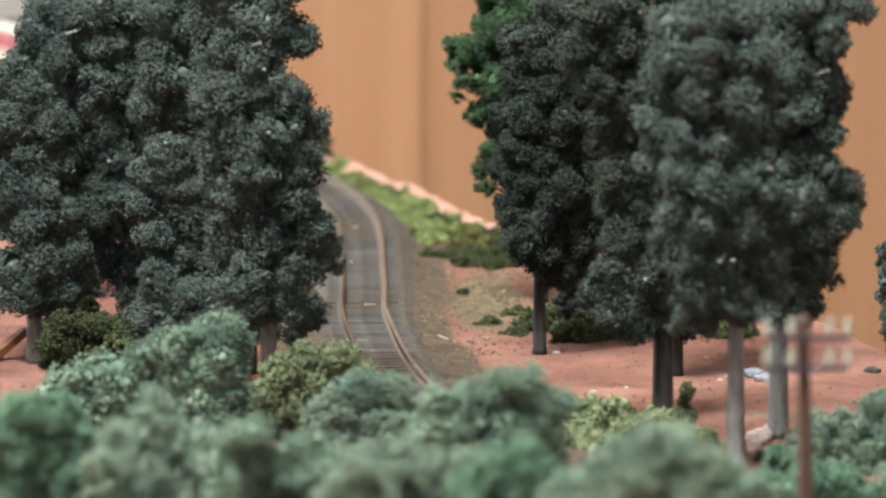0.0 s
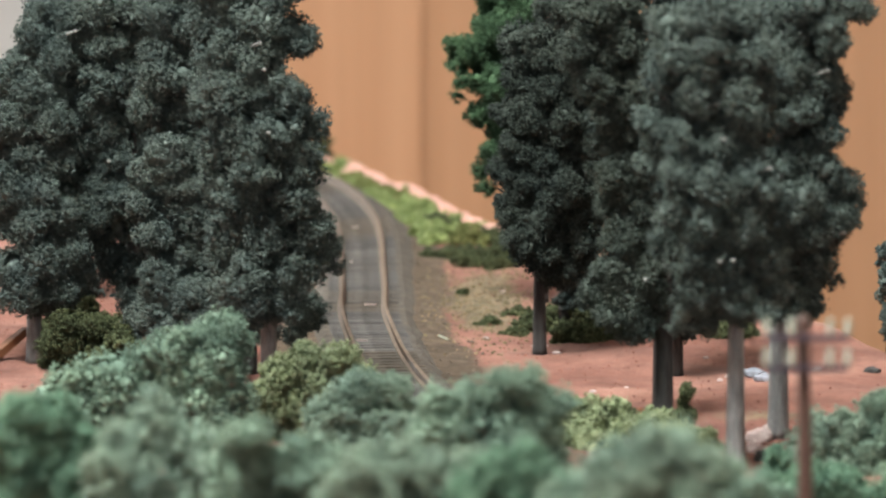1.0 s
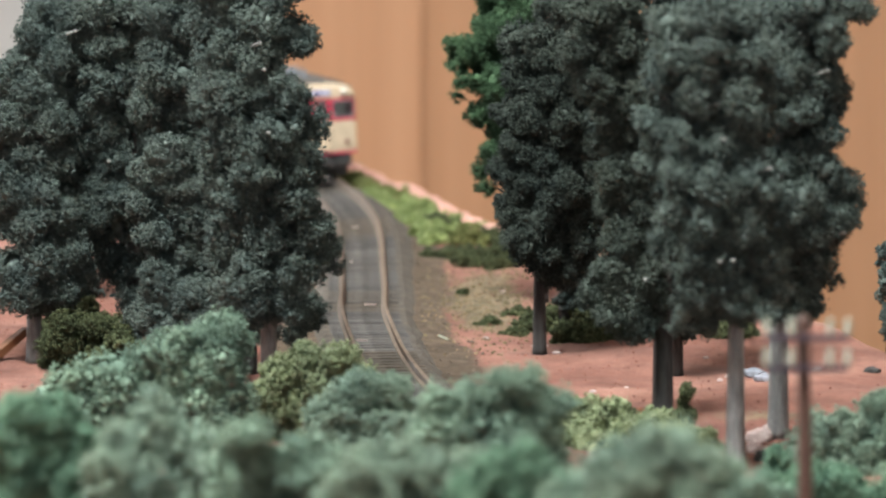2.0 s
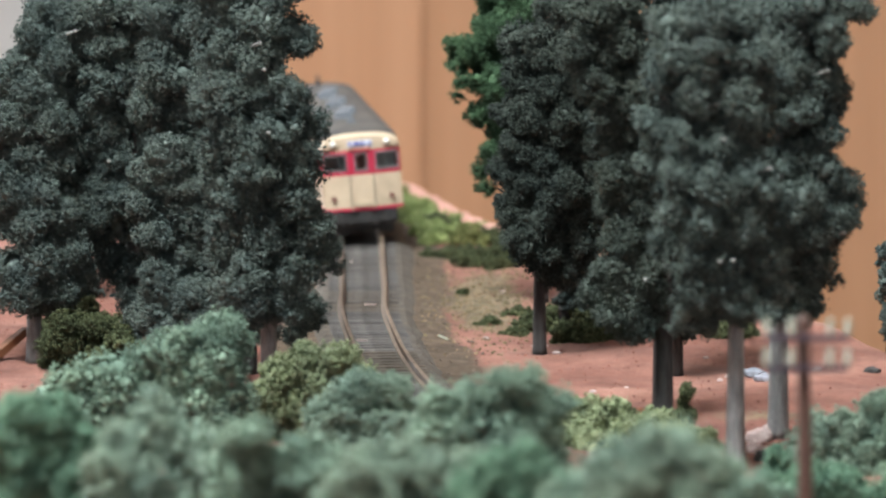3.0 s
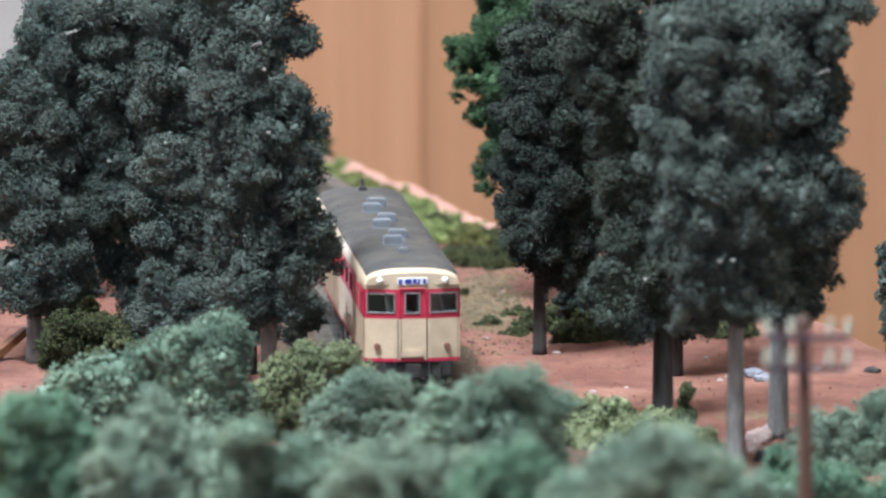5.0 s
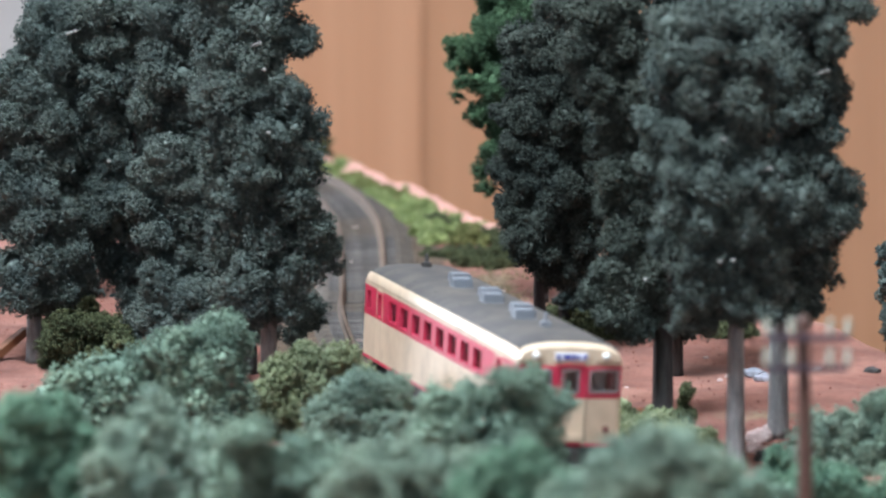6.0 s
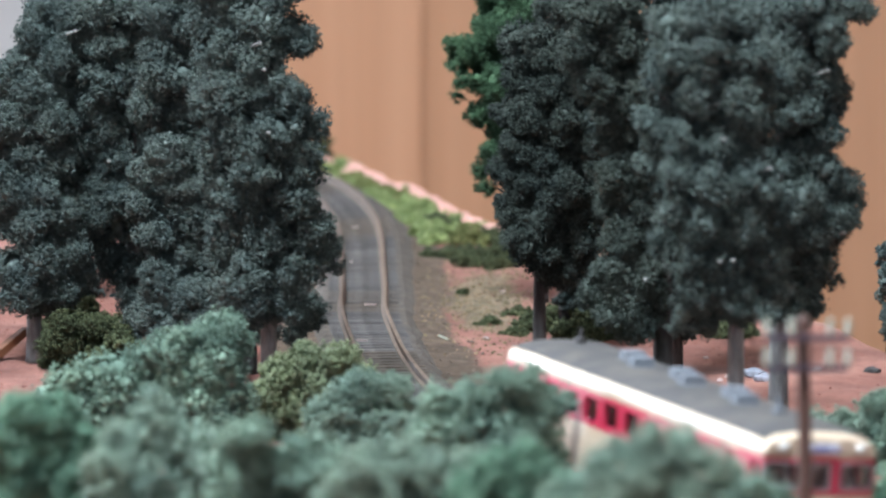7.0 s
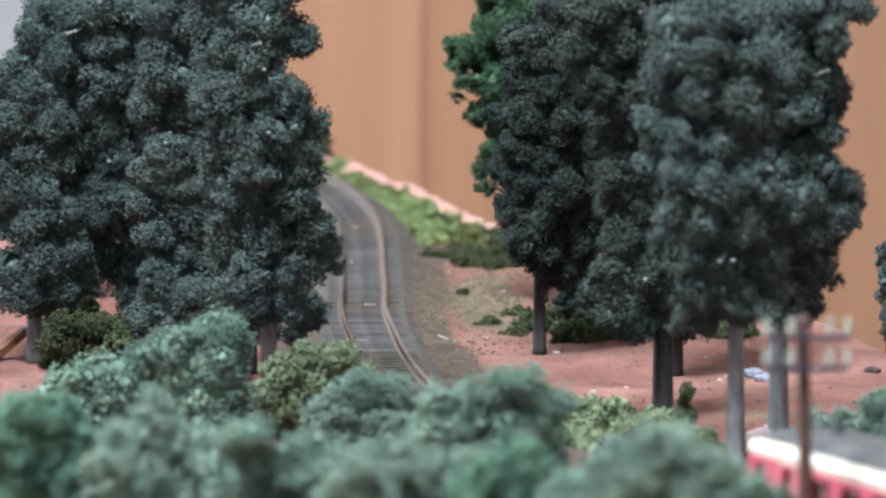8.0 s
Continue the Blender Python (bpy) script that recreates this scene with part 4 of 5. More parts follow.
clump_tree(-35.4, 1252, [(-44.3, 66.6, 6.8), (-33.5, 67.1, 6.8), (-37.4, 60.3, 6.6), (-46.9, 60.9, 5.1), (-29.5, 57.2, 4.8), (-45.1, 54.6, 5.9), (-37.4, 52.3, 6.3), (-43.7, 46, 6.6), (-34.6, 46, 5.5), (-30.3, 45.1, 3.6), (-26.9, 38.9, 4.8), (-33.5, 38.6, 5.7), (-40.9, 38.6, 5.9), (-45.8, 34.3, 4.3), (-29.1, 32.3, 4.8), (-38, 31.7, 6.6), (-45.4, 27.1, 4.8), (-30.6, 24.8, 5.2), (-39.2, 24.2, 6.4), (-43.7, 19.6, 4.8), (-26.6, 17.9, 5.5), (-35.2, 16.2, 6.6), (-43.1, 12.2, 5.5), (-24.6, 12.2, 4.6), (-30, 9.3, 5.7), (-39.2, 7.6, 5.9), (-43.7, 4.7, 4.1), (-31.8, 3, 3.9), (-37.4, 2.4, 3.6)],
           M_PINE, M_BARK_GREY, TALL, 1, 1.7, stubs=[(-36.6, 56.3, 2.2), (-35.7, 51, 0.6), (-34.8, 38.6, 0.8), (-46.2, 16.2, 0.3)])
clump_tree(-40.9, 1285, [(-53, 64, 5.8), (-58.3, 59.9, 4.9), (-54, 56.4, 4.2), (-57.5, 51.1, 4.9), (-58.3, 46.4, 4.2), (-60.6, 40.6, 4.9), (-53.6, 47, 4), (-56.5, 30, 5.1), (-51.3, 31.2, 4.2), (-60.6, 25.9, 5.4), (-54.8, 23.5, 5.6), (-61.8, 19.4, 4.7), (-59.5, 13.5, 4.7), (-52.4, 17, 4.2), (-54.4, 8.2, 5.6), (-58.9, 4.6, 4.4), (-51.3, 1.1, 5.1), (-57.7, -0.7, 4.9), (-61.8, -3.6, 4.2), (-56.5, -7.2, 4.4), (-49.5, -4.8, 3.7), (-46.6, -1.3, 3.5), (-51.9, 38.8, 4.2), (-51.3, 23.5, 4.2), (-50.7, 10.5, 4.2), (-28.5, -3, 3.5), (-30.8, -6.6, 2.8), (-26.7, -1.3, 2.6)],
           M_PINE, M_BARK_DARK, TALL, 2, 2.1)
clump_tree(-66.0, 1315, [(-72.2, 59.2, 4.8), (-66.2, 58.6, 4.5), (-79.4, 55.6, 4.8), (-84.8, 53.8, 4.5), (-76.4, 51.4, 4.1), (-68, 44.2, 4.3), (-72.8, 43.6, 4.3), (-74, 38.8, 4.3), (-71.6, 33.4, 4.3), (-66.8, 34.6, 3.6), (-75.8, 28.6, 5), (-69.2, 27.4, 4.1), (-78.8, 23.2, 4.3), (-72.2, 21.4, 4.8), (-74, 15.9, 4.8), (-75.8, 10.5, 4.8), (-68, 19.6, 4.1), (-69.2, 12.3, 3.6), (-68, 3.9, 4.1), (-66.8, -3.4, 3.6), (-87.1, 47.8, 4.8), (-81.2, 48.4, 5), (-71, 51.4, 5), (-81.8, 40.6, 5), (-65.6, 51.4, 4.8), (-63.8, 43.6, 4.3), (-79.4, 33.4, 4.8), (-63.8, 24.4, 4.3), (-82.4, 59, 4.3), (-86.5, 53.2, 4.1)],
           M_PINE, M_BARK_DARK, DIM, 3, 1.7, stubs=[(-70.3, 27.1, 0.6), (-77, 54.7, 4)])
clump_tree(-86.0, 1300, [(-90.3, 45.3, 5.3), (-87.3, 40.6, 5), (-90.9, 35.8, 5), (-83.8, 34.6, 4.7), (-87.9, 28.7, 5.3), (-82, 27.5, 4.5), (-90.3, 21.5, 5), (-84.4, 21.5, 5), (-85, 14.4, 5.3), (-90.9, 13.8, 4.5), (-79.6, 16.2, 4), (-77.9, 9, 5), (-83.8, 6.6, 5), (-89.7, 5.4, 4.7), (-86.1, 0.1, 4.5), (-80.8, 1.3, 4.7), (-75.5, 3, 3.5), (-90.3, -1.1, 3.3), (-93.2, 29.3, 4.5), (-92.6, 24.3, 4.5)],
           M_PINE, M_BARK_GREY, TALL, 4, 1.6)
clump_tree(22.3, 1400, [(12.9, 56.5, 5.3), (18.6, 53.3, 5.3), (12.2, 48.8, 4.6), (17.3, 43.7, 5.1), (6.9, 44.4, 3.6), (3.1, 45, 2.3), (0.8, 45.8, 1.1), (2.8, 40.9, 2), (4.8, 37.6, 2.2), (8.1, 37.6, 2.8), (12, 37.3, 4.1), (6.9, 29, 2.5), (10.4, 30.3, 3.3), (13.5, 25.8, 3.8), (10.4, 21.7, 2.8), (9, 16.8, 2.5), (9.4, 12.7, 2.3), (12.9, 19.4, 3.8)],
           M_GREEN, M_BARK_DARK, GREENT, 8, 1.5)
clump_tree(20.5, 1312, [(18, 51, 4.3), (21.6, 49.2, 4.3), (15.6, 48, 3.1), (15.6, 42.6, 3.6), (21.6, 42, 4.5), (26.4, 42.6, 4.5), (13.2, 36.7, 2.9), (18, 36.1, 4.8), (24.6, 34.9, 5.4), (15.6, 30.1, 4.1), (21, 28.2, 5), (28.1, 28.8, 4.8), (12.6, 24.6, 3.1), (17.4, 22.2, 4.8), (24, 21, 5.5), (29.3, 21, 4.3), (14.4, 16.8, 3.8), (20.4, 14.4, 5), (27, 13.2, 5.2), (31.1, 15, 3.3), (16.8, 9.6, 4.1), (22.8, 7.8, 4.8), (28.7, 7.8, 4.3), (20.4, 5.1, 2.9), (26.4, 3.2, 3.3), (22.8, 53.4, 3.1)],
           M_PINE_WARM_SHADED, M_BARK_DARK, SLIM, 9, 1.45)
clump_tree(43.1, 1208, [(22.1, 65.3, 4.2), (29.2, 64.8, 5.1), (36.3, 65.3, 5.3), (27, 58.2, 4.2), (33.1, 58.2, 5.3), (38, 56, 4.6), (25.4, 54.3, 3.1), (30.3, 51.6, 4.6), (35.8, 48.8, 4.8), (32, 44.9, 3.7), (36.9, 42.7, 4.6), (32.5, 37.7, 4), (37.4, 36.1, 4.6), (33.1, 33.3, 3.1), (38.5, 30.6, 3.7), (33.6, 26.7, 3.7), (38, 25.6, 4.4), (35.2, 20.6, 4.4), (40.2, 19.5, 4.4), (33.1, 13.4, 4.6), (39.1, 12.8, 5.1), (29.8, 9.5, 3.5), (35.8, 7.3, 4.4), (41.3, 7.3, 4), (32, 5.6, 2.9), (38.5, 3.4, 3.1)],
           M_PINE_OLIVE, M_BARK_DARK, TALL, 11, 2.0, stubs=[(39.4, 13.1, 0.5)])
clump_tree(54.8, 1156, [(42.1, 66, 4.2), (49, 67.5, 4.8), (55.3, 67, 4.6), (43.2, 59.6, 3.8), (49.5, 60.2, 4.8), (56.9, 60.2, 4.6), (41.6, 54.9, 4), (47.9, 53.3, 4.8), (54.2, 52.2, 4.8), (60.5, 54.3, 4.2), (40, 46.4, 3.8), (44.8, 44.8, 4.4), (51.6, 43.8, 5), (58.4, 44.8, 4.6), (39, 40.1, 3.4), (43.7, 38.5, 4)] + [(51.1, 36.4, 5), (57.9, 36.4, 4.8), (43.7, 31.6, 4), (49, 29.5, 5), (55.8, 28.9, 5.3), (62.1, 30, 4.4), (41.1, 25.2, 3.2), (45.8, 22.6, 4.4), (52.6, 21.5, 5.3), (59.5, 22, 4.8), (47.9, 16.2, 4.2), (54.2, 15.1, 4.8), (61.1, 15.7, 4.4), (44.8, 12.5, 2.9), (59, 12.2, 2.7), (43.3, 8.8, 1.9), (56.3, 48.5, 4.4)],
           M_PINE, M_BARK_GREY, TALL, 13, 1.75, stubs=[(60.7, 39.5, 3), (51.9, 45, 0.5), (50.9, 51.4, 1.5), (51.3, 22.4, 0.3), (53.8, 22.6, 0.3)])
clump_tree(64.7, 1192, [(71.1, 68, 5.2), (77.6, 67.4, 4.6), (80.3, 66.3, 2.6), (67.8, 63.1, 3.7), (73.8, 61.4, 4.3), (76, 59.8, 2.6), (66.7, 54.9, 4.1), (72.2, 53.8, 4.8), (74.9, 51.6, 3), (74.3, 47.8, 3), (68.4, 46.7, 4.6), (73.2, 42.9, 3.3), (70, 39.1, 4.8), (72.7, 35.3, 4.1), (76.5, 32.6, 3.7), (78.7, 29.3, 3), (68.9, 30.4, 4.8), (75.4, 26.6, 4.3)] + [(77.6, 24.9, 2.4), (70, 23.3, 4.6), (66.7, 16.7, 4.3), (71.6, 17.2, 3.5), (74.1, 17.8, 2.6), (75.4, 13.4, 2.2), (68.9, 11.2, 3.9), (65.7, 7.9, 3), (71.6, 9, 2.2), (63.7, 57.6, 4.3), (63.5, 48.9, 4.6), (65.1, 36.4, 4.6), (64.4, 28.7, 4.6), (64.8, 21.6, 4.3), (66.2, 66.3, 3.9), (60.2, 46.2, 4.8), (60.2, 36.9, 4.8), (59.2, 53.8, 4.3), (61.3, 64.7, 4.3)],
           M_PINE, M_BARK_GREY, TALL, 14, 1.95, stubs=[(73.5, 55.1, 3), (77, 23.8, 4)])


# ---- bushes ----
def bush(x, y, w, h, material, label, seed, name="bush", depth=None, lobe=3.4, puff=0.5, group="", sink=0.5):
    """A low mound of clump foliage, w wide and h high."""
    rng = np.random.default_rng(seed)
    z0 = height(x, y)[0]
    top = empty(name, label, "bush", x, y, z0 - sink, group)
    d = depth or w * 0.8
    r_l = min(lobe, h * 0.45, w * 0.3)
    big, size = [], []
    n = max(7, int(w * d / r_l ** 2 * 0.35 + h * w / r_l ** 2 * 0.3))
    for k in range(n):
        a, t = rng.uniform(0, 6.283), rng.uniform(0, 1) ** 0.6
        u, v = math.cos(a) * t, math.sin(a) * t
        zt = h * (1 - t ** 2.4 * 0.6) * rng.uniform(0.84, 1.08)
        for q in ((1.0, 0.62, 0.3) if h > 14 else (1.0, 0.5) if h > 6 else (1.0,)):
            big.append((u * w / 2 * (1.1 - 0.2 * q) + rng.normal(0, 0.6), v * d / 2 * (1.1 - 0.2 * q), max(zt * q - r_l * 0.8, 0.1)))
            size.append(r_l * rng.uniform(0.55, 1.25))
    for zz in np.arange(0, h * 0.6, r_l):
        big.append((0, 0, zz))
        size.append(min(w, d) * 0.3 * (1 - zz / h * 0.5))
    lobes, radii = crowd(big, size, rng, 1.55 if lobe > 3 else 1.15)
    lobes, radii = np.array(lobes), np.array(radii)
    count = int(min(5, max(2, w * h / 120)))
    seeds = lobes[rng.permutation(len(big))[:count]]
    owner = ((lobes[:, None] - seeds[None]) ** 2).sum(2).argmin(1)
    for k in range(count):
        if (owner == k).any():
            foam_mass("foliage_clump", lobes[owner == k], radii[owner == k], material, top, rng, puff, 0.42, (5200 if lobe > 3 else 1900) // count)
    return top


clump_bush(1290, [(-79, -6.8, 3.5), (-73.2, -6, 3.5), (-67.9, -7.8, 3.5), (-77.9, -10.4, 3.5), (-71.1, -11.1, 3.5), (-81.6, -9.7, 2.8)],
           M_DARKSHRUB, "dark green shrub at the foot of the trees", "dark shrubs", 9000)
clump_bush(1160, [(-41, 7, 4.4), (-46.3, 5.6, 4.4), (-51.6, 4, 4.4), (-43.1, 0.8, 4.6), (-49.5, -1.3, 4.9), (-56.3, 1.4, 3.8), (-61.1, 0.3, 3.8), (-66.9, -1.1, 3.6), (-71.6, -3.2, 3.4), (-55.3, -5.1, 4.4), (-62.6, -5.6, 4.2), (-69, -7.7, 3.8), (-45.8, -6.7, 4.9), (-39.4, -4.5, 3.6), (-74.8, -6.1, 3), (-70, -1.5, 3.4), (-64.2, -0, 3.6), (-73.7, -3.2, 2.7), (-59.5, 1.4, 3.2)],
           M_BUSH, "blue-green clump foliage bush before the track", "bushes before the track")
clump_bush(1187, [(-25.8, -1.4, 4.3), (-19.9, -1.1, 3.9), (-31.2, -4.4, 4.1), (-23.1, -6.3, 4.7), (-16.1, -4.1, 3), (-29, -9, 4.3), (-17.7, -9, 3.7), (-34.4, -7.4, 2.8)],
           M_OLIVE, "olive clump foliage bush before the track", "bushes before the track")
clump_bush(1125, [(-14.7, 0.7, 4.3), (-18.8, -1.7, 3.7), (-9.6, -0.7, 3.9), (-21.9, -4.8, 3.7), (-13.7, -5.3, 4.7), (-7.6, -6.4, 4.1), (-18.8, -9.5, 4.3)],
           M_BUSH_GREY, "pale grey-green clump foliage bush before the track", "bushes before the track")
clump_bush(1070, [(13.7, 8.5, 4.1), (17.6, 6.8, 2.9), (9.3, 7.3, 3.7), (3.5, 6.3, 3.9), (-1.4, 5.3, 3.5), (16.1, 2.3, 3.5), (10.3, 1.8, 4.3), (3.5, 0.3, 4.3), (-2.8, -0.2, 3.9), (14.2, -2.6, 3.7), (7.9, -3.6, 4.1)],
           M_BUSH, "blue-green clump foliage bush before the track", "bushes before the track")
clump_bush(1010, [(-68.8, 11, 4.4), (-63.3, 11, 3.7), (-60, 6.4, 3.9), (-67.4, 5, 4.8), (-61.4, 1.2, 4.4), (-70.1, -0.6, 4.2)],
           M_BUSH_DEEP, "deep green clump foliage bush before the track", "bushes before the track")
clump_bush(1000, [(-46.7, 12.3, 4), (-51.3, 7.7, 4.2), (-44, 6.8, 4.4), (-54.5, 2.6, 3.8), (-48.1, 1.7, 4.5), (-39.9, 8.2, 3.5), (-39.5, 1.7, 4.4)],
           M_BUSH_GREY, "pale grey-green clump foliage bush before the track", "bushes before the track")
clump_bush(985, [(-30.8, 11.1, 3.6), (-33.5, 7.4, 3.8), (-27.2, 7.9, 3.8), (-21.8, 8.3, 3.6), (-30.8, 2.9, 4.1), (-23.6, 3.3, 4.3), (-17.4, 5.6, 3.8)],
           M_BUSH, "blue-green clump foliage bush before the track", "bushes before the track")
clump_bush(960, [(-11.7, 9, 3.7), (-5.6, 10.4, 3.3), (-8.2, 5.5, 4), (-15.2, 4.6, 3.7), (-1.2, 7.7, 3.7), (4, 9, 3.5)],
           M_BUSH_GREY, "pale grey-green clump foliage bush before the track", "bushes before the track")
clump_bush(955, [(8.3, 8.8, 3.6), (13.5, 10.2, 3.3), (17.4, 8, 3), (4, 5.3, 3.8), (11.8, 4.9, 3.8), (18.8, 4.9, 3)],
           M_BUSH_DEEP, "deep green clump foliage bush before the track", "bushes before the track")
clump_bush(930, [(20.8, 9.9, 3.2), (24.2, 8.9, 3.4), (17.4, 7.8, 3.4), (27.6, 8, 3.4)],
           M_BUSH, "blue-green clump foliage bush before the track", "bushes before the track")
clump_bush(905, [(30.1, 20, 3.5), (34.6, 19.1, 3.8), (26, 17.9, 3.3), (38.7, 16.6, 3.5), (31.8, 14.9, 4.1), (24.4, 13.7, 3.5), (42.5, 14.9, 2.8), (37.5, 12, 3.8)],
           M_BUSH_GREY, "pale grey-green clump foliage bush before the track", "bushes before the track")
clump_bush(900, [(45.1, 14.6, 2.6), (48.8, 13.1, 2.5), (44.7, 11.9, 2.9)],
           M_BUSH, "blue-green clump foliage bush before the track", "bushes before the track")
clump_bush(1080, [(62.9, -13, 3.3), (68.3, -13.5, 3.7), (73.7, -13, 3.7), (77.2, -12.5, 3.3), (53.6, -14.5, 2.6), (64.4, -9.7, 3.3), (70.3, -9.5, 3.5), (60.5, -10.7, 2.7)],
           M_BUSH_DEEP, "deep green clump foliage bush beyond the track", "bushes beyond the track")
clump_bush(1150, [(75.4, -9.1, 3.8), (70.1, -10.2, 3.8), (68.1, -14.4, 4), (74.9, -14.4, 4.4), (65.4, -18.7, 3.6), (71.7, -19.7, 4.6)],
           M_BUSH_GREY, "pale grey-green clump foliage bush beyond the track", "bushes beyond the track")
clump_bush(1150, [(81.1, -6.5, 3.8), (79.6, -12.8, 4.4), (81.1, -18.7, 4.8), (76.9, -20.3, 4.2)],
           M_BUSH, "blue-green clump foliage bush beyond the track", "bushes beyond the track")
clump_bush(1120, [(61.2, -10.4, 2.2), (59.7, -14, 2.9), (62.7, -17.6, 3.5), (57.6, -18.7, 3.1)],
           M_BUSH_DEEP, "deep green clump foliage bush beyond the track", "bushes beyond the track")
OLIVE_FAR = [(25.4, 1205, 9.9, 6.0), (32.4, 1200, 13.1, 7.2), (39.9, 1193, 15.2, 5.7), (48.6, 1180, 10.7, 4.5), (27.7, 1185, 12.9, 4.3)]
for k, (x, y, w, h) in enumerate(OLIVE_FAR):
    bush(x, y, w, h, M_OLIVE, "low olive clump foliage on red earth", 250 + k, "bush", lobe=2.2, puff=0.42, group="low bushes beyond the track")
DARK_SHRUBS = [(16.6, 1385, 7.6, 2.0), (10.8, 1370, 6.2, 2.0), (19.4, 1362, 8.7, 3.6), (35.1, 1345, 11.0, 6.4), (45.9, 1338, 12.2, 5.4), (62.7, 1330, 10.9, 5.2), (15.5, 1350, 7.4, 2.4), (33.6, 1333, 9.7, 4.2), (23.6, 1355, 9.9, 5.7), (30.3, 1350, 11.0, 7.0), (39.9, 1340, 11.0, 4.5), (55.0, 1335, 13.3, 3.9), (27.6, 1335, 8.5, 4.5), (-79.4, 1330, 15.7, 9.5), (-66.7, 1284, 14.0, 11.0), (-71.2, 1290, 10.6, 6.7), (47.1, 1197, 3.9, 10.0), (4.7, 1420, 2.1, 2.0), (-85.2, 1325, 4.8, 5.2)]
for k, (x, y, w, h) in enumerate(DARK_SHRUBS):
    bush(x, y, w, h, M_DARKSHRUB, "dark green shrub at the foot of the trees", 300 + k, "shrub", lobe=2.2, puff=0.42, group="dark shrubs")


def bank_foliage():
    """Uneven tufts along the bank, from the far curve down to the first tree."""
    rng = np.random.default_rng(77)
    y = 1722.0
    k = 0
    while y > 1468:
        lo = float(np.interp(y, [1460, 1500, 1560, 1640, 1720], [8.0, 1.0, -8.5, -21.0, -36.0]))
        hi = edge_x(y) - (6.0 if y > 1540 else 3.5)
        for x in np.linspace(lo, hi, 3 if y > 1650 else 4):
            x += rng.normal(0, 1.2)
            far = np.interp(y, [1480, 1540], [0, 1])
            m = (M_GRASS_OLIVE if rng.uniform() < 0.3 else M_GRASS) if rng.uniform() < far else M_DARKSHRUB
            lab = "dark olive clump foliage on the bank" if m == M_DARKSHRUB else "light green clump foliage on the bank"
            bush(x, y + rng.normal(0, 5), rng.uniform(6.5, 9.5), rng.uniform(2.2, 4.8) * (1.35 if y < 1530 else 1.0), m, lab, 350 + k, "shrub", lobe=2.4, puff=0.42, group="bank foliage")
            k += 1
        y -= 19
    bush(-33.5, 1730, 4.7, 8.9, M_DARKSHRUB, "dark olive clump foliage on the bank", 420, "shrub", lobe=2.2, puff=0.42, group="bank foliage")


bank_foliage()


# ---- telegraph pole ----
def telegraph_pole(x, y):
    z0 = height(x, y)[0]
    top = empty("telegraph_pole", "brown plastic telegraph pole with white insulators", "pole", x, y, z0 - 1)
    bm = bmesh.new()
    lean = -0.021
    rod(bm, (lean * -52, 0, 0), (0, 0, 53), 1.3, 1.0, 14)
    rod(bm, (0, 0, 53), (0.02, 0, 53.5), 1.0, 0.6, 14)
    part("post", bm, M_POLE, top)
    for k, (z, x0, x1) in enumerate(((50.3, -6.0, 7.2), (45.6, -6.2, 7.0))):
        bm = bmesh.new()
        box(bm, x0, x1, -1.9, -0.9, z - 0.45, z + 0.45, 0.12)
        arm = part("crossarm", bm, M_CROSSARM, top)
        for dx in (-6.0 + 0.3, -1.9, 4.1, 7.2 - 0.4):
            bm = bmesh.new()
            lathe(bm, [(0.25, 0.3), (0.28, 0.7), (0.58, 0.8), (0.6, 1.4), (0.42, 1.6), (0.54, 1.8), (0.5, 2.6), (0.25, 3.0)], 12, (dx, -1.4, z))
            part("insulator", bm, M_INSULATOR, arm, "white glossy insulator" if dx < -5 else "")
    return top


telegraph_pole(55.5, 952)


# ---- rocks and litter ----
def rock(x, y, w, h, material, label, seed, name="rock", d=None, up=0.0, turn=0.0):
    rng = np.random.default_rng(seed)
    bm = bmesh.new()
    bmesh.ops.create_icosphere(bm, subdivisions=2, radius=1.0)
    for v in bm.verts:
        g = 1 + 0.35 * noise.noise(v.co * 1.3 + Vector((seed, 0, 0))) + 0.12 * noise.noise(v.co * 4 + Vector((0, seed, 0)))
        v.co = Vector((v.co.x * w / 2 * g, v.co.y * (d or w * 0.8) / 2 * g, max(v.co.z, -0.5) * h * 0.66 * g))
    ob = tagged(part(name, bm, material), label, name.replace("_", " "))
    ob.matrix_basis = pose(x * MM, y * MM, (height(x, y)[0] + h * 0.2 + up) * MM, 0, 0, turn)
    return ob


def chip(x, y, length, material, label, turn, name="wood_chip", thick=0.5, up=0.3, tilt=8):
    bm = bmesh.new()
    box(bm, -length / 2, length / 2, -thick, thick, -thick * 0.5, thick * 0.5, 0.12)
    for v in bm.verts:
        v.co.y *= 1 - 0.5 * (v.co.x / length + 0.5)
    ob = tagged(part(name, bm, material), label, "chip")
    ob.matrix_basis = pose(x * MM, y * MM, (height(x, y)[0] + up + thick * 0.5) * MM, 0, tilt, turn)
    return ob


rock(5.1, 1475, 4.5, 3.4, M_ROCK, "small orange rock on the dry bank", 1, "rock")
rock(39.0, 1218, 2.6, 1.6, M_ROCK, "small orange stone on red earth", 2, "rock")
rock(60.8, 1187, 5, 3.2, M_PALE, "pale pinkish plaster rock at a tree foot", 10, "rock")
rock(63.6, 1192, 4, 3.6, M_PALE, "pale pinkish plaster rock at a tree foot", 11, "rock")
rock(59.1, 1174, 4, 2.4, M_PALE, "pale pinkish plaster rock at a tree foot", 12, "rock")
rock(61.4, 1171, 5, 2.0, M_PALE, "pale pinkish plaster rock at a tree foot", 13, "rock")
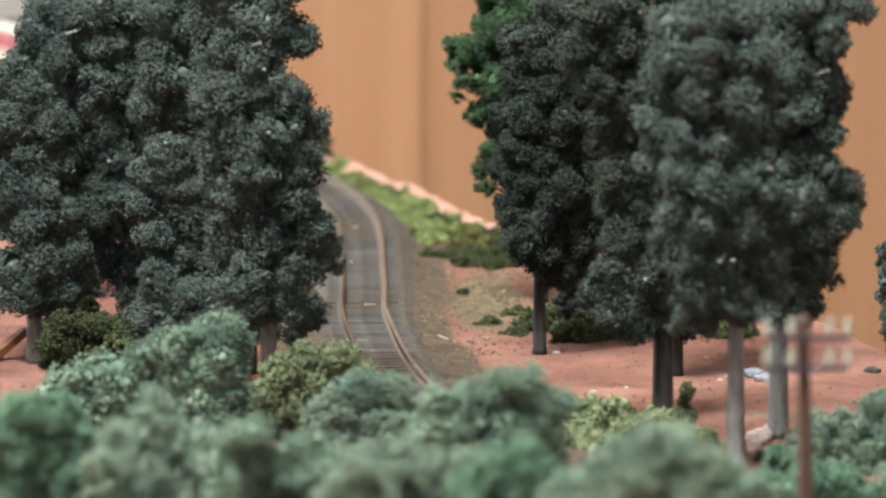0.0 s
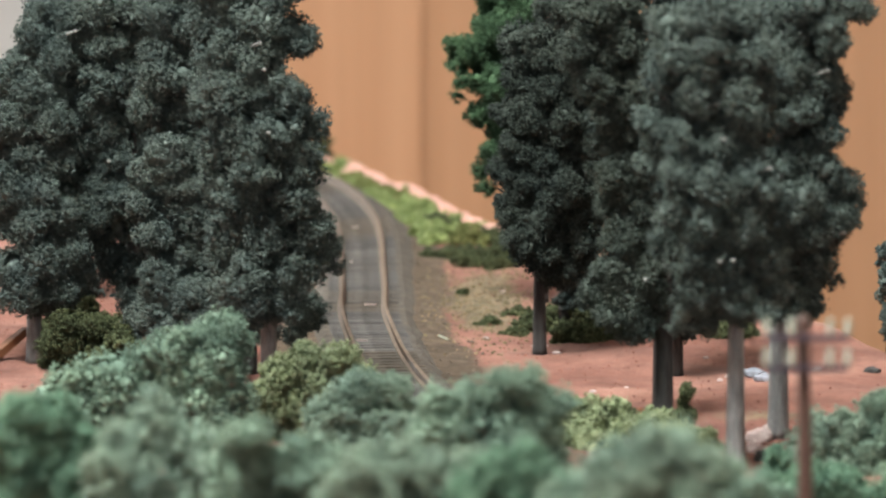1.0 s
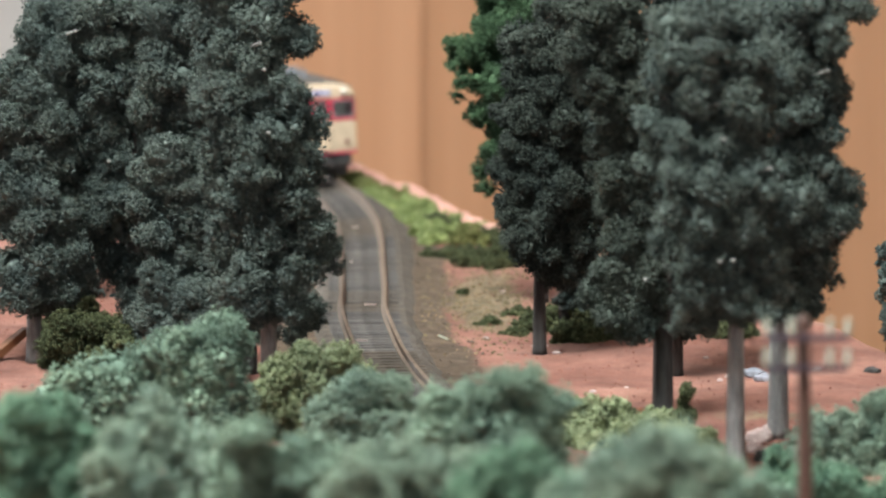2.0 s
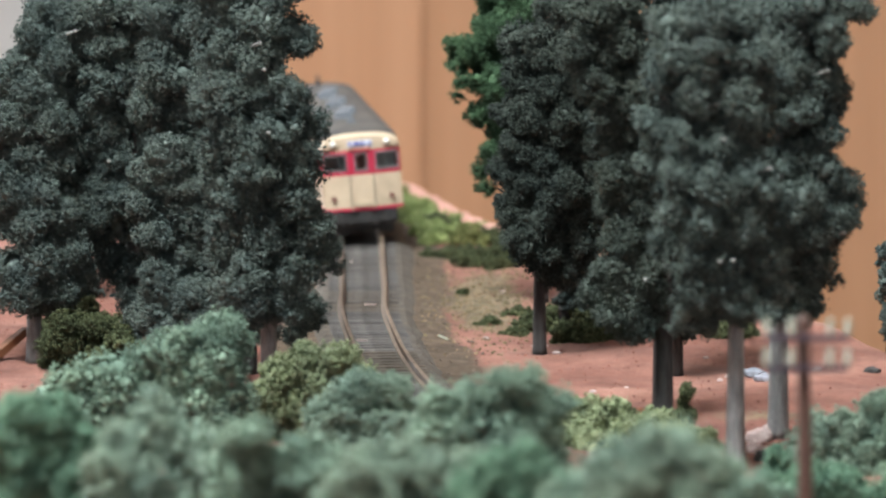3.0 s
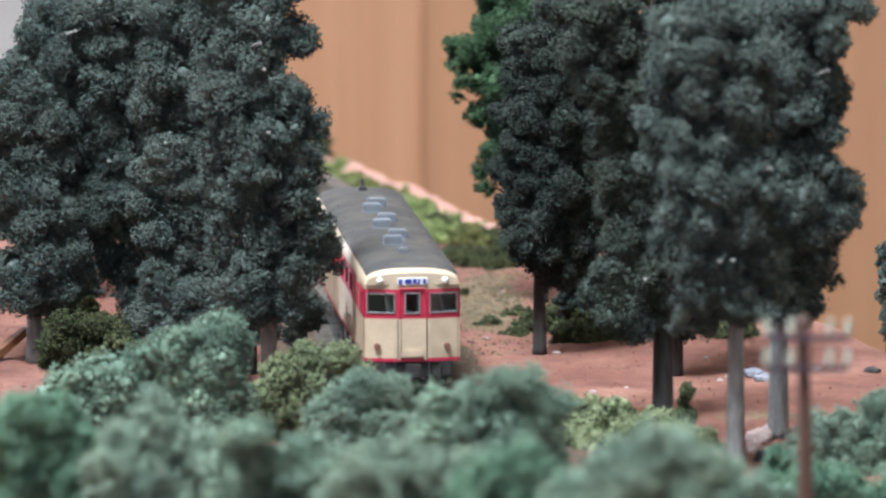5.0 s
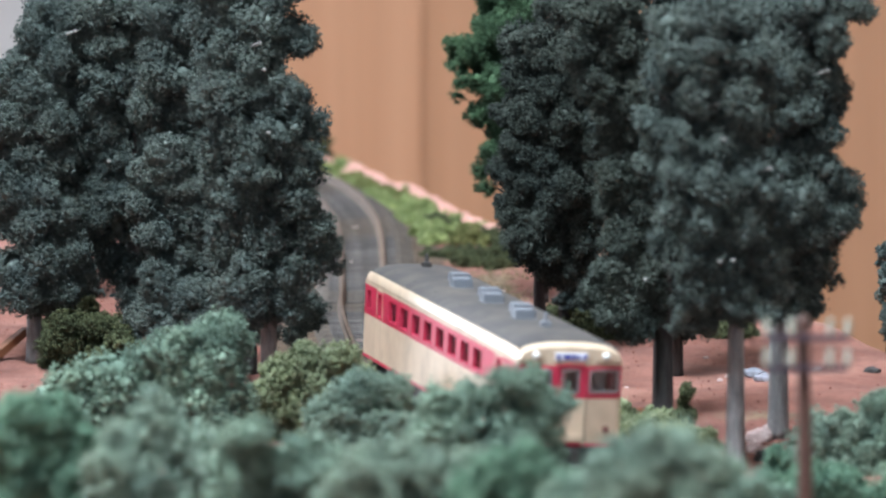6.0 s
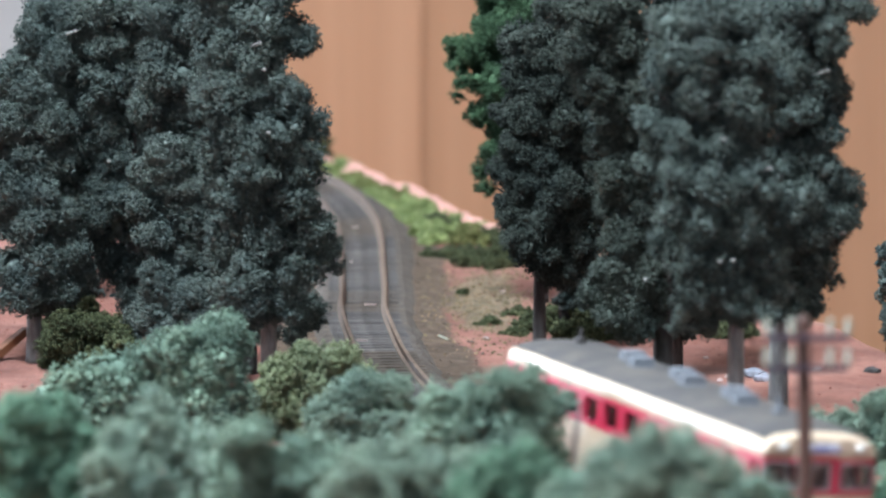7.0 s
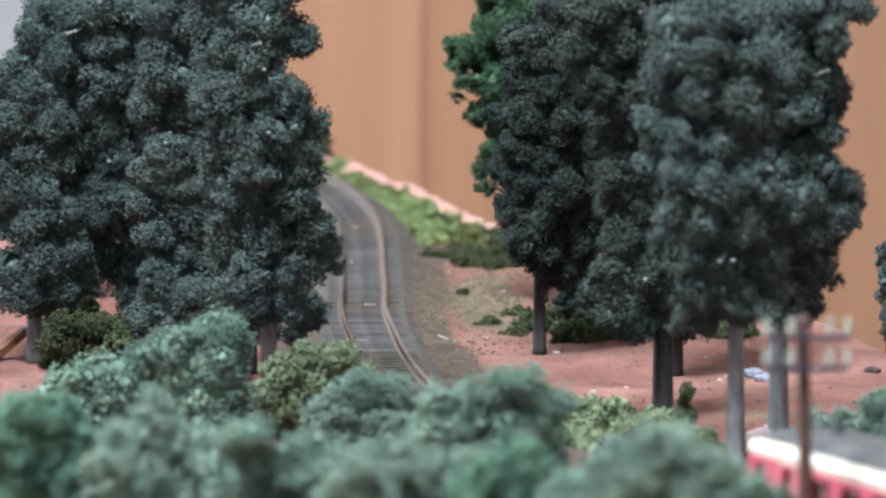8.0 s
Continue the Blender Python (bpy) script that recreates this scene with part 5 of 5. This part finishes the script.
rock(60.0, 1165, 2.6, 2.2, M_BARK_DARK, "dark lump beside pale rocks", 20, "rock")
rock(64.6, 1276, 5, 2.4, M_SLATE, "blue-grey broken stone on red earth", 30, "rock")
rock(65.7, 1266, 4, 2.0, M_SLATE, "blue-grey broken stone on red earth", 31, "rock")
rock(62.9, 1280, 3, 1.4, M_SLATE, "blue-grey broken stone on red earth", 32, "rock")
rock(77.8, 1285, 2.4, 0.9, M_PALE, "small pale stone on the ground", 40, "pebble")
rock(59.0, 1276, 1.6, 0.8, M_PALE, "small pale stone on the ground", 41, "pebble")
rock(57.0, 1271, 1.4, 0.7, M_PALE, "small pale stone on the ground", 42, "pebble")
rock(20.7, 1325, 3.6, 0.7, M_PALE, "small pale stone on the ground", 43, "pebble")
rock(24.1, 1312, 2.0, 0.6, M_PALE, "small pale stone on the ground", 44, "pebble")
rock(30.4, 1252, 1.6, 0.7, M_PALE, "small pale stone on the ground", 45, "pebble")
rock(9.3, 1342, 1.5, 0.7, M_PALE, "small pale stone on the ground", 46, "pebble")
rock(13.8, 1422, 1.2, 0.6, M_PALE, "small pale stone on the ground", 47, "pebble")
rock(37.5, 1261, 1.2, 0.6, M_PALE, "small pale stone on the ground", 48, "pebble")
rock(55.5, 1304, 1.3, 0.6, M_PALE, "small pale stone on the ground", 49, "pebble")
rock(89.2, 1283, 3.6, 1.3, M_BARK_DARK, "dark stone on red earth", 60, "rock")
rock(46.6, 1213, 5.0, 2.2, M_BARK_DARK, "dark lump at the foot of a trunk", 61, "rock")
chip(0.1, 1335, 3.6, M_INSULATOR, "thin white plastic sliver beside the track", -55, "sliver", 0.35)
chip(-90.9, 1300, 9.0, M_PLANK, "brown wooden offcut leaning on the red earth", 35, "wooden_offcut", 1.6, 3.0, -32)
chip(-21.6, 1534, 1.9, M_PALE, "pale splinter lying between the rails", 10, "splinter", 0.3, 1.5, 2)
chip(-16.3, 1384, 3.0, M_PALE, "pale splinter lying between the rails", 5, "splinter", 0.3, 1.5, 2)
chip(-17.3, 1318, 2.6, M_PALE, "pale splinter lying between the rails", -8, "splinter", 0.3, 1.5, 2)
chip(-21.7, 1466, 1.2, M_PALE, "pale splinter lying between the rails", 80, "splinter", 0.3, 1.5, 2)


def ground_crumbs(name, n, x0, x1, y0, y1, small, large, material, label, seed, where):
    """Loose turf and grit, strewn thickly where the covering asks for it."""
    rng = np.random.default_rng(seed)
    pts = []
    for x, y in zip(rng.uniform(x0, x1, n), rng.uniform(y0, y1, n)):
        if x > edge_x(y) - 1.0:
            continue
        z, d = height(x, y)
        if d > 12.5 and rng.uniform() < where(x, y, d):
            pts.append((x, y, z))
    v, f = scatter(np.array(pts), rng.uniform(small, large, len(pts)), OCT_V, OCT_F, rng, 0.4)
    tagged(mesh_from(name, v, f, material), label, "ground cover", kind="stuff")


ground_crumbs("brown_grit", 9000, -60, 40, 1230, 1640, 0.15, 0.45, M_STONES, "brown grit strewn beside the track", 71, lambda x, y, d: 1.2 - d / 22)
ground_crumbs("dry_turf", 7000, -8, 40, 1300, 1500, 0.15, 0.5, M_DRYTURF, "dry tan and olive turf on the bank", 72, lambda x, y, d: cover(x, y, d)[1] * 1.2)
ground_crumbs("red_grit", 2600, -5, 110, 1170, 1480, 0.12, 0.4, M_REDGRIT, "loose red grit on the earth", 73, lambda x, y, d: 0.6 if d > 27 else 0)
ground_crumbs("red_grit", 2500, -110, -30, 1200, 1450, 0.12, 0.4, M_REDGRIT, "loose red grit on the earth", 74, lambda x, y, d: 0.6 if d > 27 else 0)


# ---- motion ----
def car_pose(t):
    s = float(np.interp(t, [0.0, 4.7, 6.5, 8.0], [-140.8, 469.8, 702.0, 895.0]))
    a, b = line(s + 48), line(s - 48)
    x = Vector(a[:3] - b[:3]).normalized()
    y = Vector((0, 0, 1)).cross(x).normalized()
    k = (a[3] + b[3]) / 2
    y = y * math.cos(k) + x.cross(y) * math.sin(k)
    m = Matrix((x, y, x.cross(y))).transposed().to_4x4()
    m.translation = Vector((a[:3] + b[:3]) / 2) * MM
    return m


def motions():
    walk(CAR, [(k / 10, car_pose(k / 10)) for k in range(81)])


motions()
